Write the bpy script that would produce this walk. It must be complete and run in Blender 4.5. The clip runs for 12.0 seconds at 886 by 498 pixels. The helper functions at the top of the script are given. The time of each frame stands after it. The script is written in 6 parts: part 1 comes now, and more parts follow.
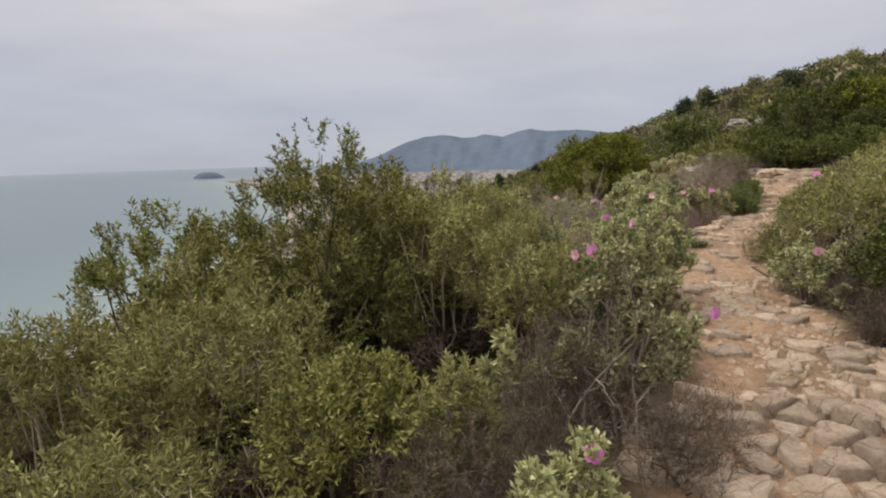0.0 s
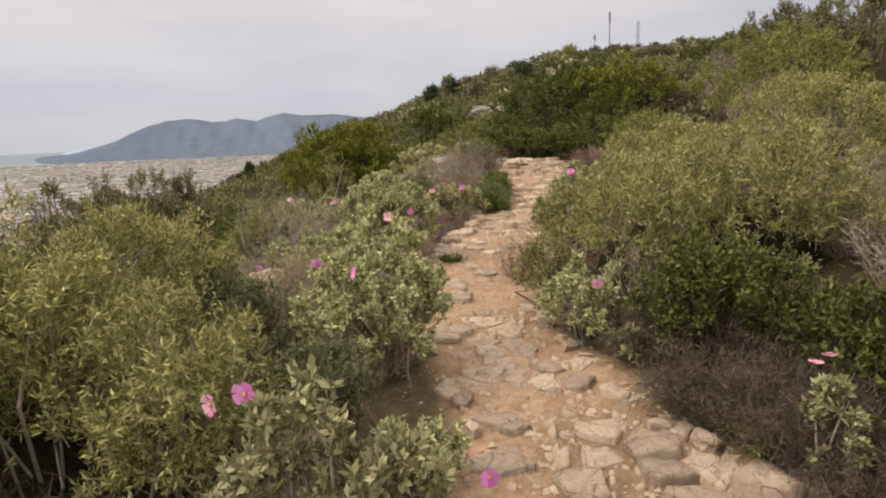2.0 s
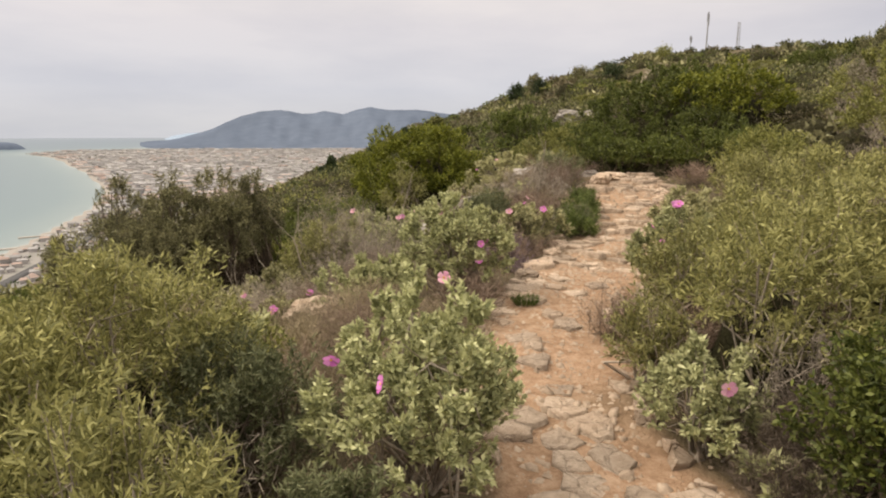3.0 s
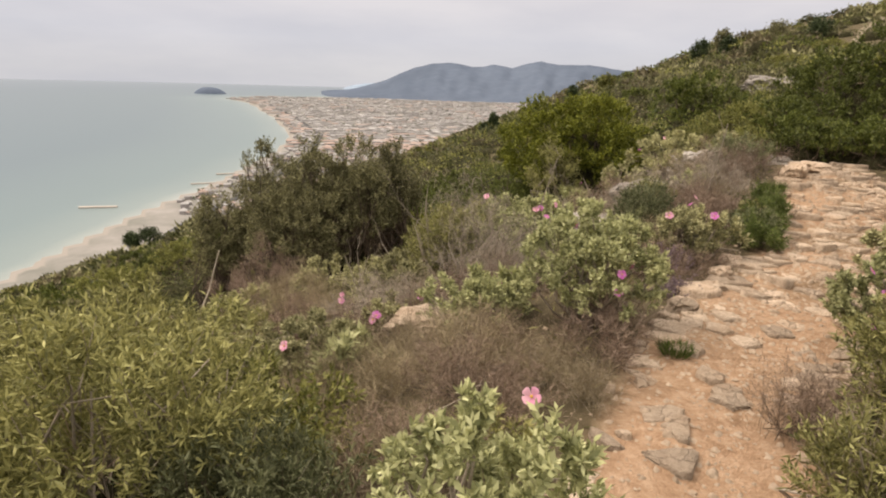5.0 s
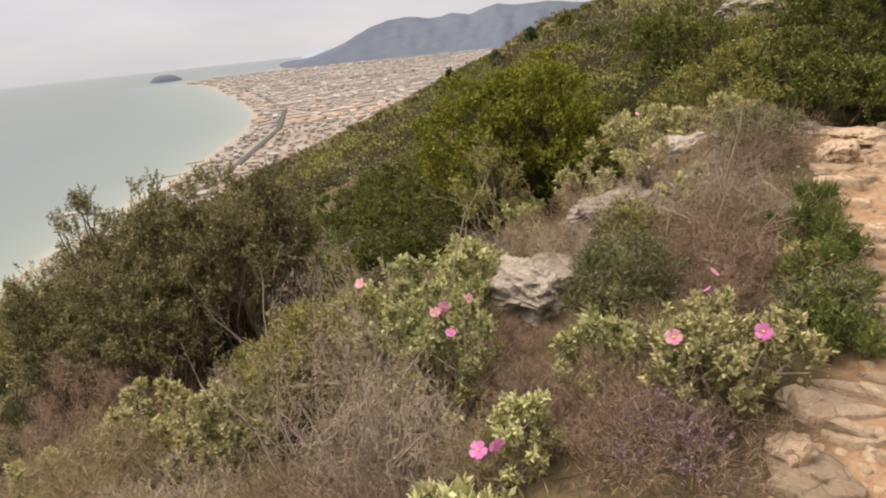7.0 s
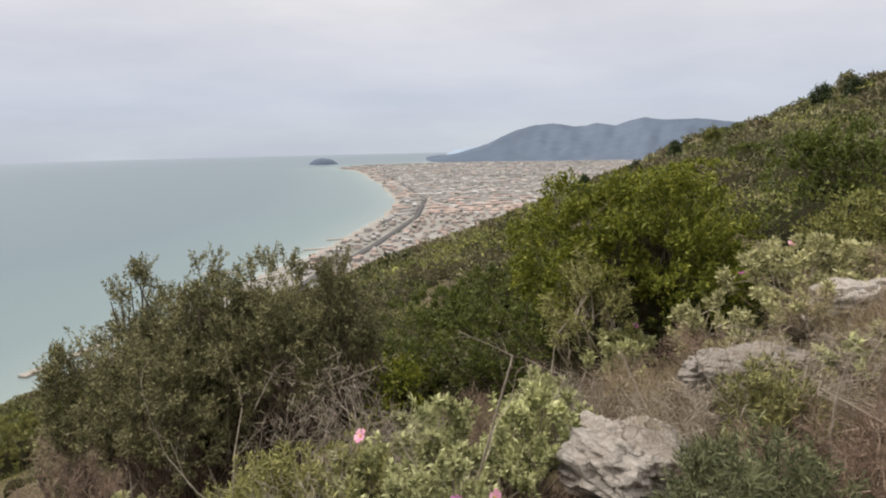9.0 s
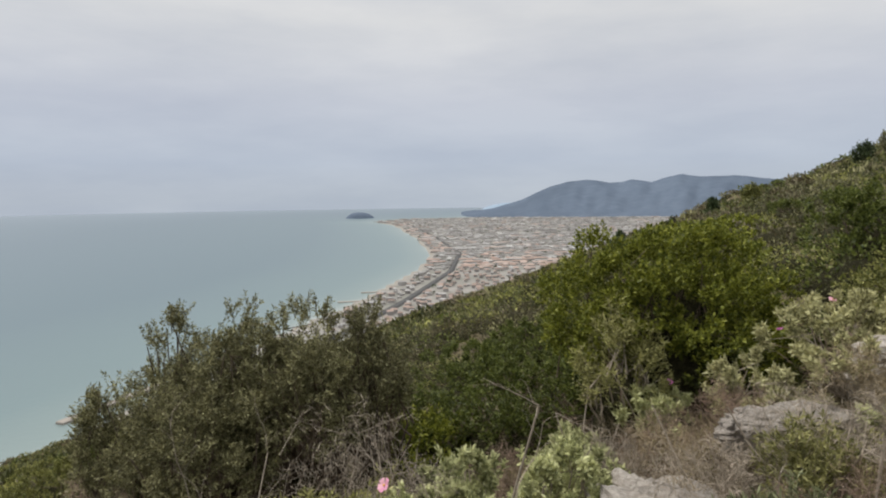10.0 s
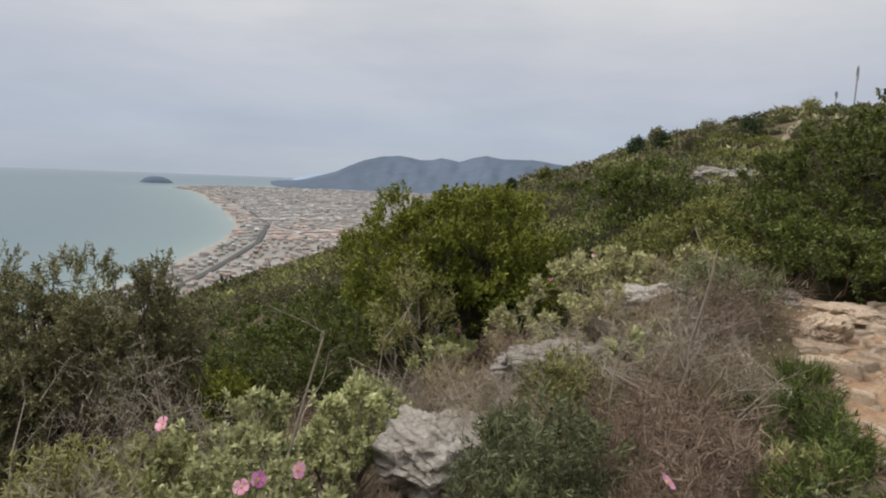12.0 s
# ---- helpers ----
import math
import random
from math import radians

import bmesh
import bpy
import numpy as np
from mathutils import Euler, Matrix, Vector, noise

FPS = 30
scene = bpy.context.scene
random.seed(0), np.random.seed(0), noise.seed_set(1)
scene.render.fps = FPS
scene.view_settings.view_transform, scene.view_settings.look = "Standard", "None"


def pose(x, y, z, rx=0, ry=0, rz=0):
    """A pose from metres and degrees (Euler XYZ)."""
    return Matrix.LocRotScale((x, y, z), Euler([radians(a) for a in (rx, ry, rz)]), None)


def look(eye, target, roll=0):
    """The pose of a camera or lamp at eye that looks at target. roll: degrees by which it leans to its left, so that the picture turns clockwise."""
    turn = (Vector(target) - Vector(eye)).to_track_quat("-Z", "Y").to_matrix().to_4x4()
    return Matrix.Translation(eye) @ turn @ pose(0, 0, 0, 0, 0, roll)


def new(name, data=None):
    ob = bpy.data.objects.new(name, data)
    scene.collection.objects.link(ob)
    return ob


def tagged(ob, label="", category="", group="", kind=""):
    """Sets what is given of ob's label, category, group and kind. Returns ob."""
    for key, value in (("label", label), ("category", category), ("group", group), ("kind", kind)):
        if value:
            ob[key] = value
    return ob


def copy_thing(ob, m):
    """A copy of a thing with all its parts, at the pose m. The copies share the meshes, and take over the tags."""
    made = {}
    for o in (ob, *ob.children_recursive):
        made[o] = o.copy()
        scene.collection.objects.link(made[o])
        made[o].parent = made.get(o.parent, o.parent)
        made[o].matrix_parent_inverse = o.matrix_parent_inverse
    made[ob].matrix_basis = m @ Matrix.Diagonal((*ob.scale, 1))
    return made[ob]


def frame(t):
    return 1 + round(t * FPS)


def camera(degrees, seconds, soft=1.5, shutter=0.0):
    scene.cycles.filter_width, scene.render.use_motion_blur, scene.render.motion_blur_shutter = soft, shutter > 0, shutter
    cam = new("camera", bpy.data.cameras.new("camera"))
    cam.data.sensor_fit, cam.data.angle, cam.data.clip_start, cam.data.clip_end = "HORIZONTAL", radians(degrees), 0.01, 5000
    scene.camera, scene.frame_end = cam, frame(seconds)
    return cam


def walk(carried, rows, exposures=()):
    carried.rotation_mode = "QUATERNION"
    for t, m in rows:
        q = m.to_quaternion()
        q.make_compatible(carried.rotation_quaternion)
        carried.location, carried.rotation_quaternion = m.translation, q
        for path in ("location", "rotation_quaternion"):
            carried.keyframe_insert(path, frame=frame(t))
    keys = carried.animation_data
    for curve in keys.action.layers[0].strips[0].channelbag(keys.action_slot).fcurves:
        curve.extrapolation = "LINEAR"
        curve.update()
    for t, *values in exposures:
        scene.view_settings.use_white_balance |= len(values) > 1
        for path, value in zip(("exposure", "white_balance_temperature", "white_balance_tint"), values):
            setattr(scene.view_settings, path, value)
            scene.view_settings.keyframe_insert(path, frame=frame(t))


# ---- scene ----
cam = camera(69.5, 12.0, soft=2.0)
PATH = [
    (0, (0.080, 0.790, 1.410), (0.283, 2.755, 1.099), -1.5),
    (0.5, (0.241, 0.957, 1.415), (0.781, 2.854, 1.086), -1.8),
    (1, (0.364, 1.338, 1.379), (1.117, 3.156, 1.026), -2.0),
    (1.5, (0.527, 1.698, 1.400), (1.396, 3.461, 1.029), -1.9),
    (2, (0.761, 2.068, 1.474), (1.656, 3.816, 1.097), -1.6),
    (2.5, (0.926, 2.411, 1.532), (1.752, 4.194, 1.155), -0.9),
    (3, (1.122, 2.759, 1.589), (1.800, 4.602, 1.208), 0.4),
    (3.5, (1.306, 2.973, 1.686), (1.788, 4.870, 1.275), 1.4),
    (3.7, (1.344, 3.059, 1.699), (1.760, 4.969, 1.273), 1.5),
    (5.3, (1.663, 3.703, 1.820), (1.857, 5.608, 1.243), 2.0),
    (5.5, (1.825, 3.895, 1.894), (2.045, 5.784, 1.273), 1.9),
    (5.8, (2.029, 4.260, 1.957), (2.303, 6.131, 1.305), -0.0),
    (6, (2.116, 4.556, 1.961), (2.463, 6.414, 1.308), -1.0),
    (6.5, (2.319, 5.306, 1.992), (2.664, 7.168, 1.348), -3.9),
    (6.7, (2.424, 5.558, 2.009), (2.728, 7.424, 1.356), -4.8),
    (8.3, (2.973, 6.895, 1.846), (2.937, 8.800, 1.239), -3.5),
    (8.5, (2.997, 6.896, 1.862), (2.932, 8.823, 1.329), -2.6),
    (9, (3.003, 6.895, 1.863), (2.877, 8.862, 1.524), -1.1),
    (9.5, (3.019, 6.871, 1.852), (2.838, 8.849, 1.624), -0.7),
    (10, (3.031, 6.872, 1.839), (2.799, 8.852, 1.670), -0.7),
    (10.5, (3.026, 6.859, 1.840), (2.751, 8.836, 1.706), -0.8),
    (11, (3.033, 6.839, 1.837), (2.737, 8.813, 1.712), -0.7),
    (11.5, (3.034, 6.839, 1.807), (2.889, 8.828, 1.653), 0.4),
    (12, (3.111, 6.787, 1.703), (3.465, 8.741, 1.461), 2.6),
]
walk(cam, [(t, look(eye, target, roll)) for t, eye, target, roll in PATH],
     [(0, -0.2, 6800, 14), (1.0, -0.2, 7000, 14), (1.6, -0.06, 7200, 15), (2.5, 0.13, 7450, 15), (3.7, 0.16, 7500, 15), (5.5, 0.16, 7600, 17), (6.7, 0.22, 7900, 18), (8.5, 0.33, 7900, 18), (9.0, 0.08, 6800, 12), (9.5, -0.11, 6600, 10), (10.5, -0.18, 6500, 9), (12, -0.24, 6500, 10)])

# ---- world, sun and exposure ----
SUN_ELEV, SUN_AZ = radians(52), radians(-70)
world = bpy.data.worlds.new("overcast_sky")
scene.world = world
world.use_nodes = True
wn, wl = world.node_tree.nodes, world.node_tree.links
wn.clear()
w_out = wn.new("ShaderNodeOutputWorld")
w_bg = wn.new("ShaderNodeBackground")
w_sky = wn.new("ShaderNodeTexSky")
w_sky.sky_type, w_sky.sun_disc = "NISHITA", False
w_sky.sun_elevation, w_sky.sun_rotation = SUN_ELEV, SUN_AZ
w_co = wn.new("ShaderNodeTexCoord")
w_sep = wn.new("ShaderNodeSeparateXYZ")
w_ramp = wn.new("ShaderNodeValToRGB")
wl.new(w_co.outputs["Generated"], w_sep.inputs[0])
wl.new(w_sep.outputs["Z"], w_ramp.inputs[0])
stops = [(0.0, (0.55, 0.61, 0.69)), (0.05, (0.53, 0.592, 0.7)), (0.14, (0.58, 0.615, 0.7)), (0.26, (0.765, 0.77, 0.78)),
         (0.42, (0.90, 0.895, 0.90)), (0.7, (1.5, 1.48, 1.44)), (1.0, (2.2, 2.16, 2.08))]
el = w_ramp.color_ramp.elements
el[0].position, el[0].color = stops[0][0], (*stops[0][1], 1)
el[1].position, el[1].color = stops[-1][0], (*stops[-1][1], 1)
for p_, c_ in stops[1:-1]:
    e_ = el.new(p_)
    e_.color = (*c_, 1)
w_map = wn.new("ShaderNodeMapping")
w_map.inputs["Scale"].default_value = (1.2, 1.2, 5.0)
w_noise = wn.new("ShaderNodeTexNoise")
w_noise.inputs["Scale"].default_value, w_noise.inputs["Detail"].default_value = 1.3, 6
w_noise.inputs["Roughness"].default_value = 0.55
w_cloud = wn.new("ShaderNodeMapRange")
w_cloud.inputs["From Min"].default_value, w_cloud.inputs["From Max"].default_value = 0.3, 0.68
w_tint = wn.new("ShaderNodeValToRGB")
te = w_tint.color_ramp.elements
te[0].position, te[0].color = 0.0, (0.79, 0.825, 0.89, 1)
te[1].position, te[1].color = 1.0, (1.13, 1.12, 1.105, 1)
w_mul = wn.new("ShaderNodeVectorMath")
w_mul.operation = "MULTIPLY"
w_mix = wn.new("ShaderNodeMix")
w_mix.data_type = "RGBA"
w_mix.inputs[0].default_value = 0.06
wl.new(w_co.outputs["Generated"], w_map.inputs[0])
wl.new(w_map.outputs[0], w_noise.inputs["Vector"])
wl.new(w_noise.outputs[0], w_cloud.inputs["Value"])
wl.new(w_ramp.outputs[0], w_mul.inputs[0])
wl.new(w_cloud.outputs[0], w_tint.inputs[0])
wl.new(w_tint.outputs[0], w_mul.inputs[1])
wl.new(w_mul.outputs[0], w_mix.inputs[6])
w_dim = wn.new("ShaderNodeVectorMath")
w_dim.operation = "SCALE"
w_dim.inputs["Scale"].default_value = 0.1
wl.new(w_sky.outputs[0], w_dim.inputs[0])
wl.new(w_dim.outputs[0], w_mix.inputs[7])
wl.new(w_mix.outputs[2], w_bg.inputs[0])
wl.new(w_bg.outputs[0], w_out.inputs[0])

sun_data = bpy.data.lights.new("sun", "SUN")
sun_data.energy, sun_data.angle, sun_data.color = 2.6, radians(25), (1.0, 0.95, 0.87)
sun = new("sun", sun_data)
sun.matrix_basis = look((0, 0, 60), (0 - math.sin(SUN_AZ) * math.cos(SUN_ELEV), 0 - math.cos(SUN_AZ) * math.cos(SUN_ELEV), 60 - math.sin(SUN_ELEV)))


# ---- materials ----
def shader(name, rough=0.85, spec=0.2):
    m = bpy.data.materials.new(name)
    m.use_nodes = True
    b = m.node_tree.nodes["Principled BSDF"]
    b.inputs["Roughness"].default_value = rough
    b.inputs["Specular IOR Level"].default_value = spec
    return m, m.node_tree.nodes, m.node_tree.links, b


def ramp(nodes, links, value, stops):
    r = nodes.new("ShaderNodeValToRGB")
    e = r.color_ramp.elements
    e[0].position, e[0].color = stops[0][0], (*stops[0][1], 1)
    e[1].position, e[1].color = stops[-1][0], (*stops[-1][1], 1)
    for p, c in stops[1:-1]:
        k = e.new(p)
        k.color = (*c, 1)
    links.new(value, r.inputs[0])
    return r.outputs[0]


def noise_of(nodes, links, scale, detail=5, rough=0.6, vector=None):
    n = nodes.new("ShaderNodeTexNoise")
    n.inputs["Scale"].default_value, n.inputs["Detail"].default_value, n.inputs["Roughness"].default_value = scale, detail, rough
    if vector is not None:
        links.new(vector, n.inputs["Vector"])
    return n.outputs[0]


def mixed(nodes, links, fac, a, b, mode="MIX"):
    m = nodes.new("ShaderNodeMix")
    m.data_type, m.blend_type = "RGBA", mode
    for sock, v in ((m.inputs[0], fac), (m.inputs[6], a), (m.inputs[7], b)):
        if hasattr(v, "is_linked"):
            links.new(v, sock)
        elif isinstance(v, tuple):
            sock.default_value = (*v, 1)
        else:
            sock.default_value = v
    return m.outputs[2]


def bumped(nodes, links, b, height, strength, dist):
    n = nodes.new("ShaderNodeBump")
    n.inputs["Strength"].default_value, n.inputs["Distance"].default_value = strength, dist
    links.new(height, n.inputs["Height"])
    links.new(n.outputs[0], b.inputs["Normal"])


def leaf_mat(name, dark, mid, light, translucency=0.25, rough=0.6):
    """Leaves that differ one by one and from plant to plant."""
    m, n, l, b = shader(name, rough, 0.25)
    g = n.new("ShaderNodeNewGeometry")
    o = n.new("ShaderNodeObjectInfo")
    c = ramp(n, l, g.outputs["Random Per Island"], [(0.0, dark), (0.5, mid), (1.0, light)])
    v = n.new("ShaderNodeMapRange")
    v.inputs["To Min"].default_value, v.inputs["To Max"].default_value = 0.78, 1.2
    l.new(o.outputs["Random"], v.inputs["Value"])
    s = n.new("ShaderNodeVectorMath")
    s.operation = "SCALE"
    l.new(c, s.inputs[0])
    l.new(v.outputs[0], s.inputs["Scale"])
    l.new(s.outputs[0], b.inputs["Base Color"])
    t = n.new("ShaderNodeBsdfTranslucent")
    l.new(s.outputs[0], t.inputs[0])
    mx = n.new("ShaderNodeMixShader")
    mx.inputs[0].default_value = translucency
    l.new(b.outputs[0], mx.inputs[1])
    l.new(t.outputs[0], mx.inputs[2])
    l.new(mx.outputs[0], n["Material Output"].inputs[0])
    return m


def grain_mat(name, a, c, scale=20.0, rough=0.85, bump=0.4, dist=0.01, spec=0.2):
    """A dull surface with grain at two scales, varied from piece to piece."""
    m, n, l, b = shader(name, rough, spec)
    co = n.new("ShaderNodeTexCoord").outputs["Object"]
    big = noise_of(n, l, scale * 0.12, 4, 0.6, co)
    fine = noise_of(n, l, scale, 6, 0.7, co)
    o = n.new("ShaderNodeObjectInfo")
    col = ramp(n, l, fine, [(0.3, a), (0.7, c)])
    dark = tuple(0.62 * x for x in a)
    f = n.new("ShaderNodeMapRange")
    f.inputs["From Min"].default_value, f.inputs["From Max"].default_value = 0.42, 0.72
    f.inputs["To Max"].default_value = 0.45
    l.new(big, f.inputs["Value"])
    col = mixed(n, l, f.outputs[0], col, dark)
    v = n.new("ShaderNodeMapRange")
    v.inputs["To Min"].default_value, v.inputs["To Max"].default_value = 0.82, 1.16
    l.new(o.outputs["Random"], v.inputs["Value"])
    s = n.new("ShaderNodeVectorMath")
    s.operation = "SCALE"
    l.new(col, s.inputs[0])
    l.new(v.outputs[0], s.inputs["Scale"])
    l.new(s.outputs[0], b.inputs["Base Color"])
    bumped(n, l, b, fine, bump, dist)
    return m


def fractured_mat(name, a, c, stain):
    """Pale rock with grain, ochre stains, dark pits and hairline cracks."""
    m, n, l, b = shader(name, 0.92, 0.15)
    co = n.new("ShaderNodeNewGeometry").outputs["Position"]
    big = noise_of(n, l, 3.2, 4, 0.6, co)
    fine = noise_of(n, l, 30, 8, 0.75, co)
    pits = noise_of(n, l, 75, 3, 0.6, co)
    warp = n.new("ShaderNodeVectorMath")
    warp.operation = "MULTIPLY_ADD"
    nz = n.new("ShaderNodeTexNoise")
    nz.inputs["Scale"].default_value, nz.inputs["Detail"].default_value = 7, 4
    l.new(co, nz.inputs["Vector"])
    l.new(nz.outputs[1], warp.inputs[0])
    warp.inputs[1].default_value = (0.12, 0.12, 0.12)
    l.new(co, warp.inputs[2])
    vo = n.new("ShaderNodeTexVoronoi")
    vo.feature = "DISTANCE_TO_EDGE"
    vo.inputs["Scale"].default_value = 6.5
    l.new(warp.outputs[0], vo.inputs["Vector"])
    crack = n.new("ShaderNodeMapRange")
    crack.inputs["From Max"].default_value = 0.03
    l.new(vo.outputs["Distance"], crack.inputs["Value"])
    col = ramp(n, l, fine, [(0.3, a), (0.7, c)])
    st = n.new("ShaderNodeMapRange")
    st.inputs["From Min"].default_value, st.inputs["From Max"].default_value, st.inputs["To Max"].default_value = 0.48, 0.72, 0.5
    l.new(big, st.inputs["Value"])
    col = mixed(n, l, st.outputs[0], col, stain)
    dk = n.new("ShaderNodeMapRange")
    dk.inputs["From Min"].default_value, dk.inputs["From Max"].default_value, dk.inputs["To Max"].default_value = 0.6, 0.72, 0.6
    l.new(pits, dk.inputs["Value"])
    col = mixed(n, l, dk.outputs[0], col, tuple(0.4 * x for x in a))
    inv = n.new("ShaderNodeMapRange")
    inv.inputs["To Min"].default_value, inv.inputs["To Max"].default_value = 0.3, 0.0
    l.new(crack.outputs[0], inv.inputs["Value"])
    col = mixed(n, l, inv.outputs[0], col, tuple(0.45 * x for x in a))
    o = n.new("ShaderNodeObjectInfo")
    v = n.new("ShaderNodeMapRange")
    v.inputs["To Min"].default_value, v.inputs["To Max"].default_value = 0.7, 1.18
    l.new(o.outputs["Random"], v.inputs["Value"])
    sc = n.new("ShaderNodeVectorMath")
    sc.operation = "SCALE"
    l.new(col, sc.inputs[0])
    l.new(v.outputs[0], sc.inputs["Scale"])
    l.new(sc.outputs[0], b.inputs["Base Color"])
    h = n.new("ShaderNodeMath")
    h.operation = "MULTIPLY_ADD"
    h.inputs[1].default_value = 0.3
    l.new(crack.outputs[0], h.inputs[0])
    l.new(fine, h.inputs[2])
    bumped(n, l, b, h.outputs[0], 1.0, 0.03)
    return m


M_STONE = fractured_mat("limestone", (0.4, 0.305, 0.225), (0.655, 0.53, 0.41), (0.4, 0.265, 0.165))
M_ROCK = fractured_mat("grey_limestone", (0.26, 0.235, 0.21), (0.58, 0.535, 0.485), (0.25, 0.205, 0.165))
M_GRAVEL = grain_mat("gravel", (0.30, 0.22, 0.155), (0.52, 0.415, 0.31), 30, 0.9, 0.4, 0.01)
M_BARK = grain_mat("bark", (0.075, 0.055, 0.042), (0.17, 0.135, 0.10), 60, 0.9, 0.5, 0.004)
M_TWIG = grain_mat("dry_twig", (0.25, 0.208, 0.162), (0.45, 0.39, 0.318), 60, 0.9, 0.3, 0.003)
M_HEATH = leaf_mat("dry_heath", (0.125, 0.086, 0.066), (0.24, 0.17, 0.126), (0.4, 0.3, 0.225), 0.15)
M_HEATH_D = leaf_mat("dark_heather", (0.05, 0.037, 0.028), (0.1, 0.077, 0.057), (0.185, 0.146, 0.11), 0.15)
M_DRYHILL = leaf_mat("dry_hill_scrub", (0.06, 0.051, 0.03), (0.118, 0.1, 0.056), (0.205, 0.175, 0.1), 0.15)
M_STRAW = leaf_mat("dry_grass", (0.16, 0.125, 0.075), (0.28, 0.225, 0.14), (0.42, 0.35, 0.225), 0.2)
M_CISTUS = leaf_mat("cistus_leaf", (0.19, 0.205, 0.095), (0.44, 0.45, 0.225), (0.64, 0.645, 0.36), 0.25, 0.75)
M_CISTUS_Y = leaf_mat("cistus_yellow_leaf", (0.17, 0.165, 0.082), (0.37, 0.357, 0.185), (0.585, 0.56, 0.32), 0.25, 0.75)
M_LENTISK = leaf_mat("lentisk_leaf", (0.06, 0.08, 0.012), (0.2, 0.225, 0.03), (0.39, 0.4, 0.065), 0.25, 0.5)
M_PHILL = leaf_mat("phillyrea_leaf", (0.066, 0.078, 0.022), (0.19, 0.196, 0.055), (0.36, 0.35, 0.11), 0.25, 0.55)
M_BROOM = leaf_mat("broom_leaf", (0.102, 0.105, 0.038), (0.262, 0.256, 0.094), (0.45, 0.43, 0.175), 0.25, 0.6)
M_OLIVE = leaf_mat("oleaster_leaf", (0.066, 0.064, 0.032), (0.168, 0.162, 0.078), (0.35, 0.332, 0.17), 0.2, 0.6)
M_ROSEM = leaf_mat("rosemary_leaf", (0.066, 0.077, 0.036), (0.16, 0.177, 0.083), (0.3, 0.312, 0.17), 0.2, 0.6)
M_GRASS = leaf_mat("grass_blade", (0.05, 0.075, 0.018), (0.115, 0.155, 0.04), (0.21, 0.25, 0.075), 0.3, 0.6)
M_MAQUIS = leaf_mat("maquis_leaf", (0.03, 0.036, 0.012), (0.078, 0.086, 0.029), (0.155, 0.156, 0.06), 0.2, 0.55)
M_LENTISK_D = leaf_mat("deep_green_leaf", (0.034, 0.048, 0.011), (0.094, 0.114, 0.024), (0.185, 0.21, 0.05), 0.25, 0.5)
M_PINE = leaf_mat("pine_needles", (0.018, 0.03, 0.012), (0.04, 0.06, 0.022), (0.08, 0.11, 0.04), 0.1, 0.6)
# near-black colour that paints the shade deep inside bushes
M_SHADE = grain_mat("inner_shade", (0.02, 0.019, 0.011), (0.072, 0.068, 0.035), 30, 0.95, 1.0, 0.06, 0.05)
M_PETAL = leaf_mat("pink_petal", (0.55, 0.12, 0.42), (0.66, 0.2, 0.52), (0.76, 0.3, 0.62), 0.35, 0.6)
M_PETAL_P = leaf_mat("pale_pink_petal", (0.62, 0.25, 0.4), (0.72, 0.34, 0.48), (0.8, 0.46, 0.55), 0.35, 0.6)
M_STAMEN = grain_mat("yellow_stamen", (0.75, 0.42, 0.05), (0.85, 0.55, 0.10), 80, 0.8, 0.2, 0.002)
M_THYME = leaf_mat("purple_blossom", (0.13, 0.10, 0.10), (0.24, 0.18, 0.20), (0.36, 0.28, 0.33), 0.3, 0.7)
M_STEEL = grain_mat("galvanised_steel", (0.28, 0.29, 0.30), (0.42, 0.43, 0.44), 5, 0.5, 0.1, 0.002, 0.5)


def ground_mat():
    """Ochre earth by the path, dry litter under the shrubs, pale built-up plain and beach at sea level."""
    m, n, l, b = shader("earth_ground", 0.95, 0.1)
    g = n.new("ShaderNodeNewGeometry")
    pos = g.outputs["Position"]
    big = noise_of(n, l, 0.7, 5, 0.6, pos)
    fine = noise_of(n, l, 14, 7, 0.75, pos)
    grit = noise_of(n, l, 70, 3, 0.7, pos)
    earth = ramp(n, l, fine, [(0.28, (0.21, 0.125, 0.075)), (0.5, (0.36, 0.235, 0.15)), (0.72, (0.49, 0.355, 0.25))])
    litter = ramp(n, l, fine, [(0.3, (0.055, 0.046, 0.028)), (0.7, (0.15, 0.12, 0.072))])
    a = n.new("ShaderNodeAttribute")
    a.attribute_name = "trodden"
    col = mixed(n, l, a.outputs["Fac"], litter, earth)
    sep = n.new("ShaderNodeSeparateXYZ")
    l.new(pos, sep.inputs[0])
    f = n.new("ShaderNodeMapRange")
    f.inputs["From Min"].default_value, f.inputs["From Max"].default_value = -90, -96
    l.new(sep.outputs["Z"], f.inputs["Value"])
    blocks = noise_of(n, l, 0.02, 6, 0.7, pos)
    town = ramp(n, l, blocks, [(0.3, (0.15, 0.155, 0.135)), (0.5, (0.225, 0.217, 0.2)), (0.7, (0.3, 0.285, 0.27))])
    col = mixed(n, l, f.outputs[0], col, town)
    f2 = n.new("ShaderNodeMapRange")
    f2.inputs["From Min"].default_value, f2.inputs["From Max"].default_value = -98.75, -99.2
    l.new(sep.outputs["Z"], f2.inputs["Value"])
    col = mixed(n, l, f2.outputs[0], col, (0.27, 0.25, 0.225))
    l.new(col, b.inputs["Base Color"])
    add = n.new("ShaderNodeMath")
    l.new(fine, add.inputs[0])
    l.new(grit, add.inputs[1])
    bumped(n, l, b, add.outputs[0], 0.7, 0.03)
    return m


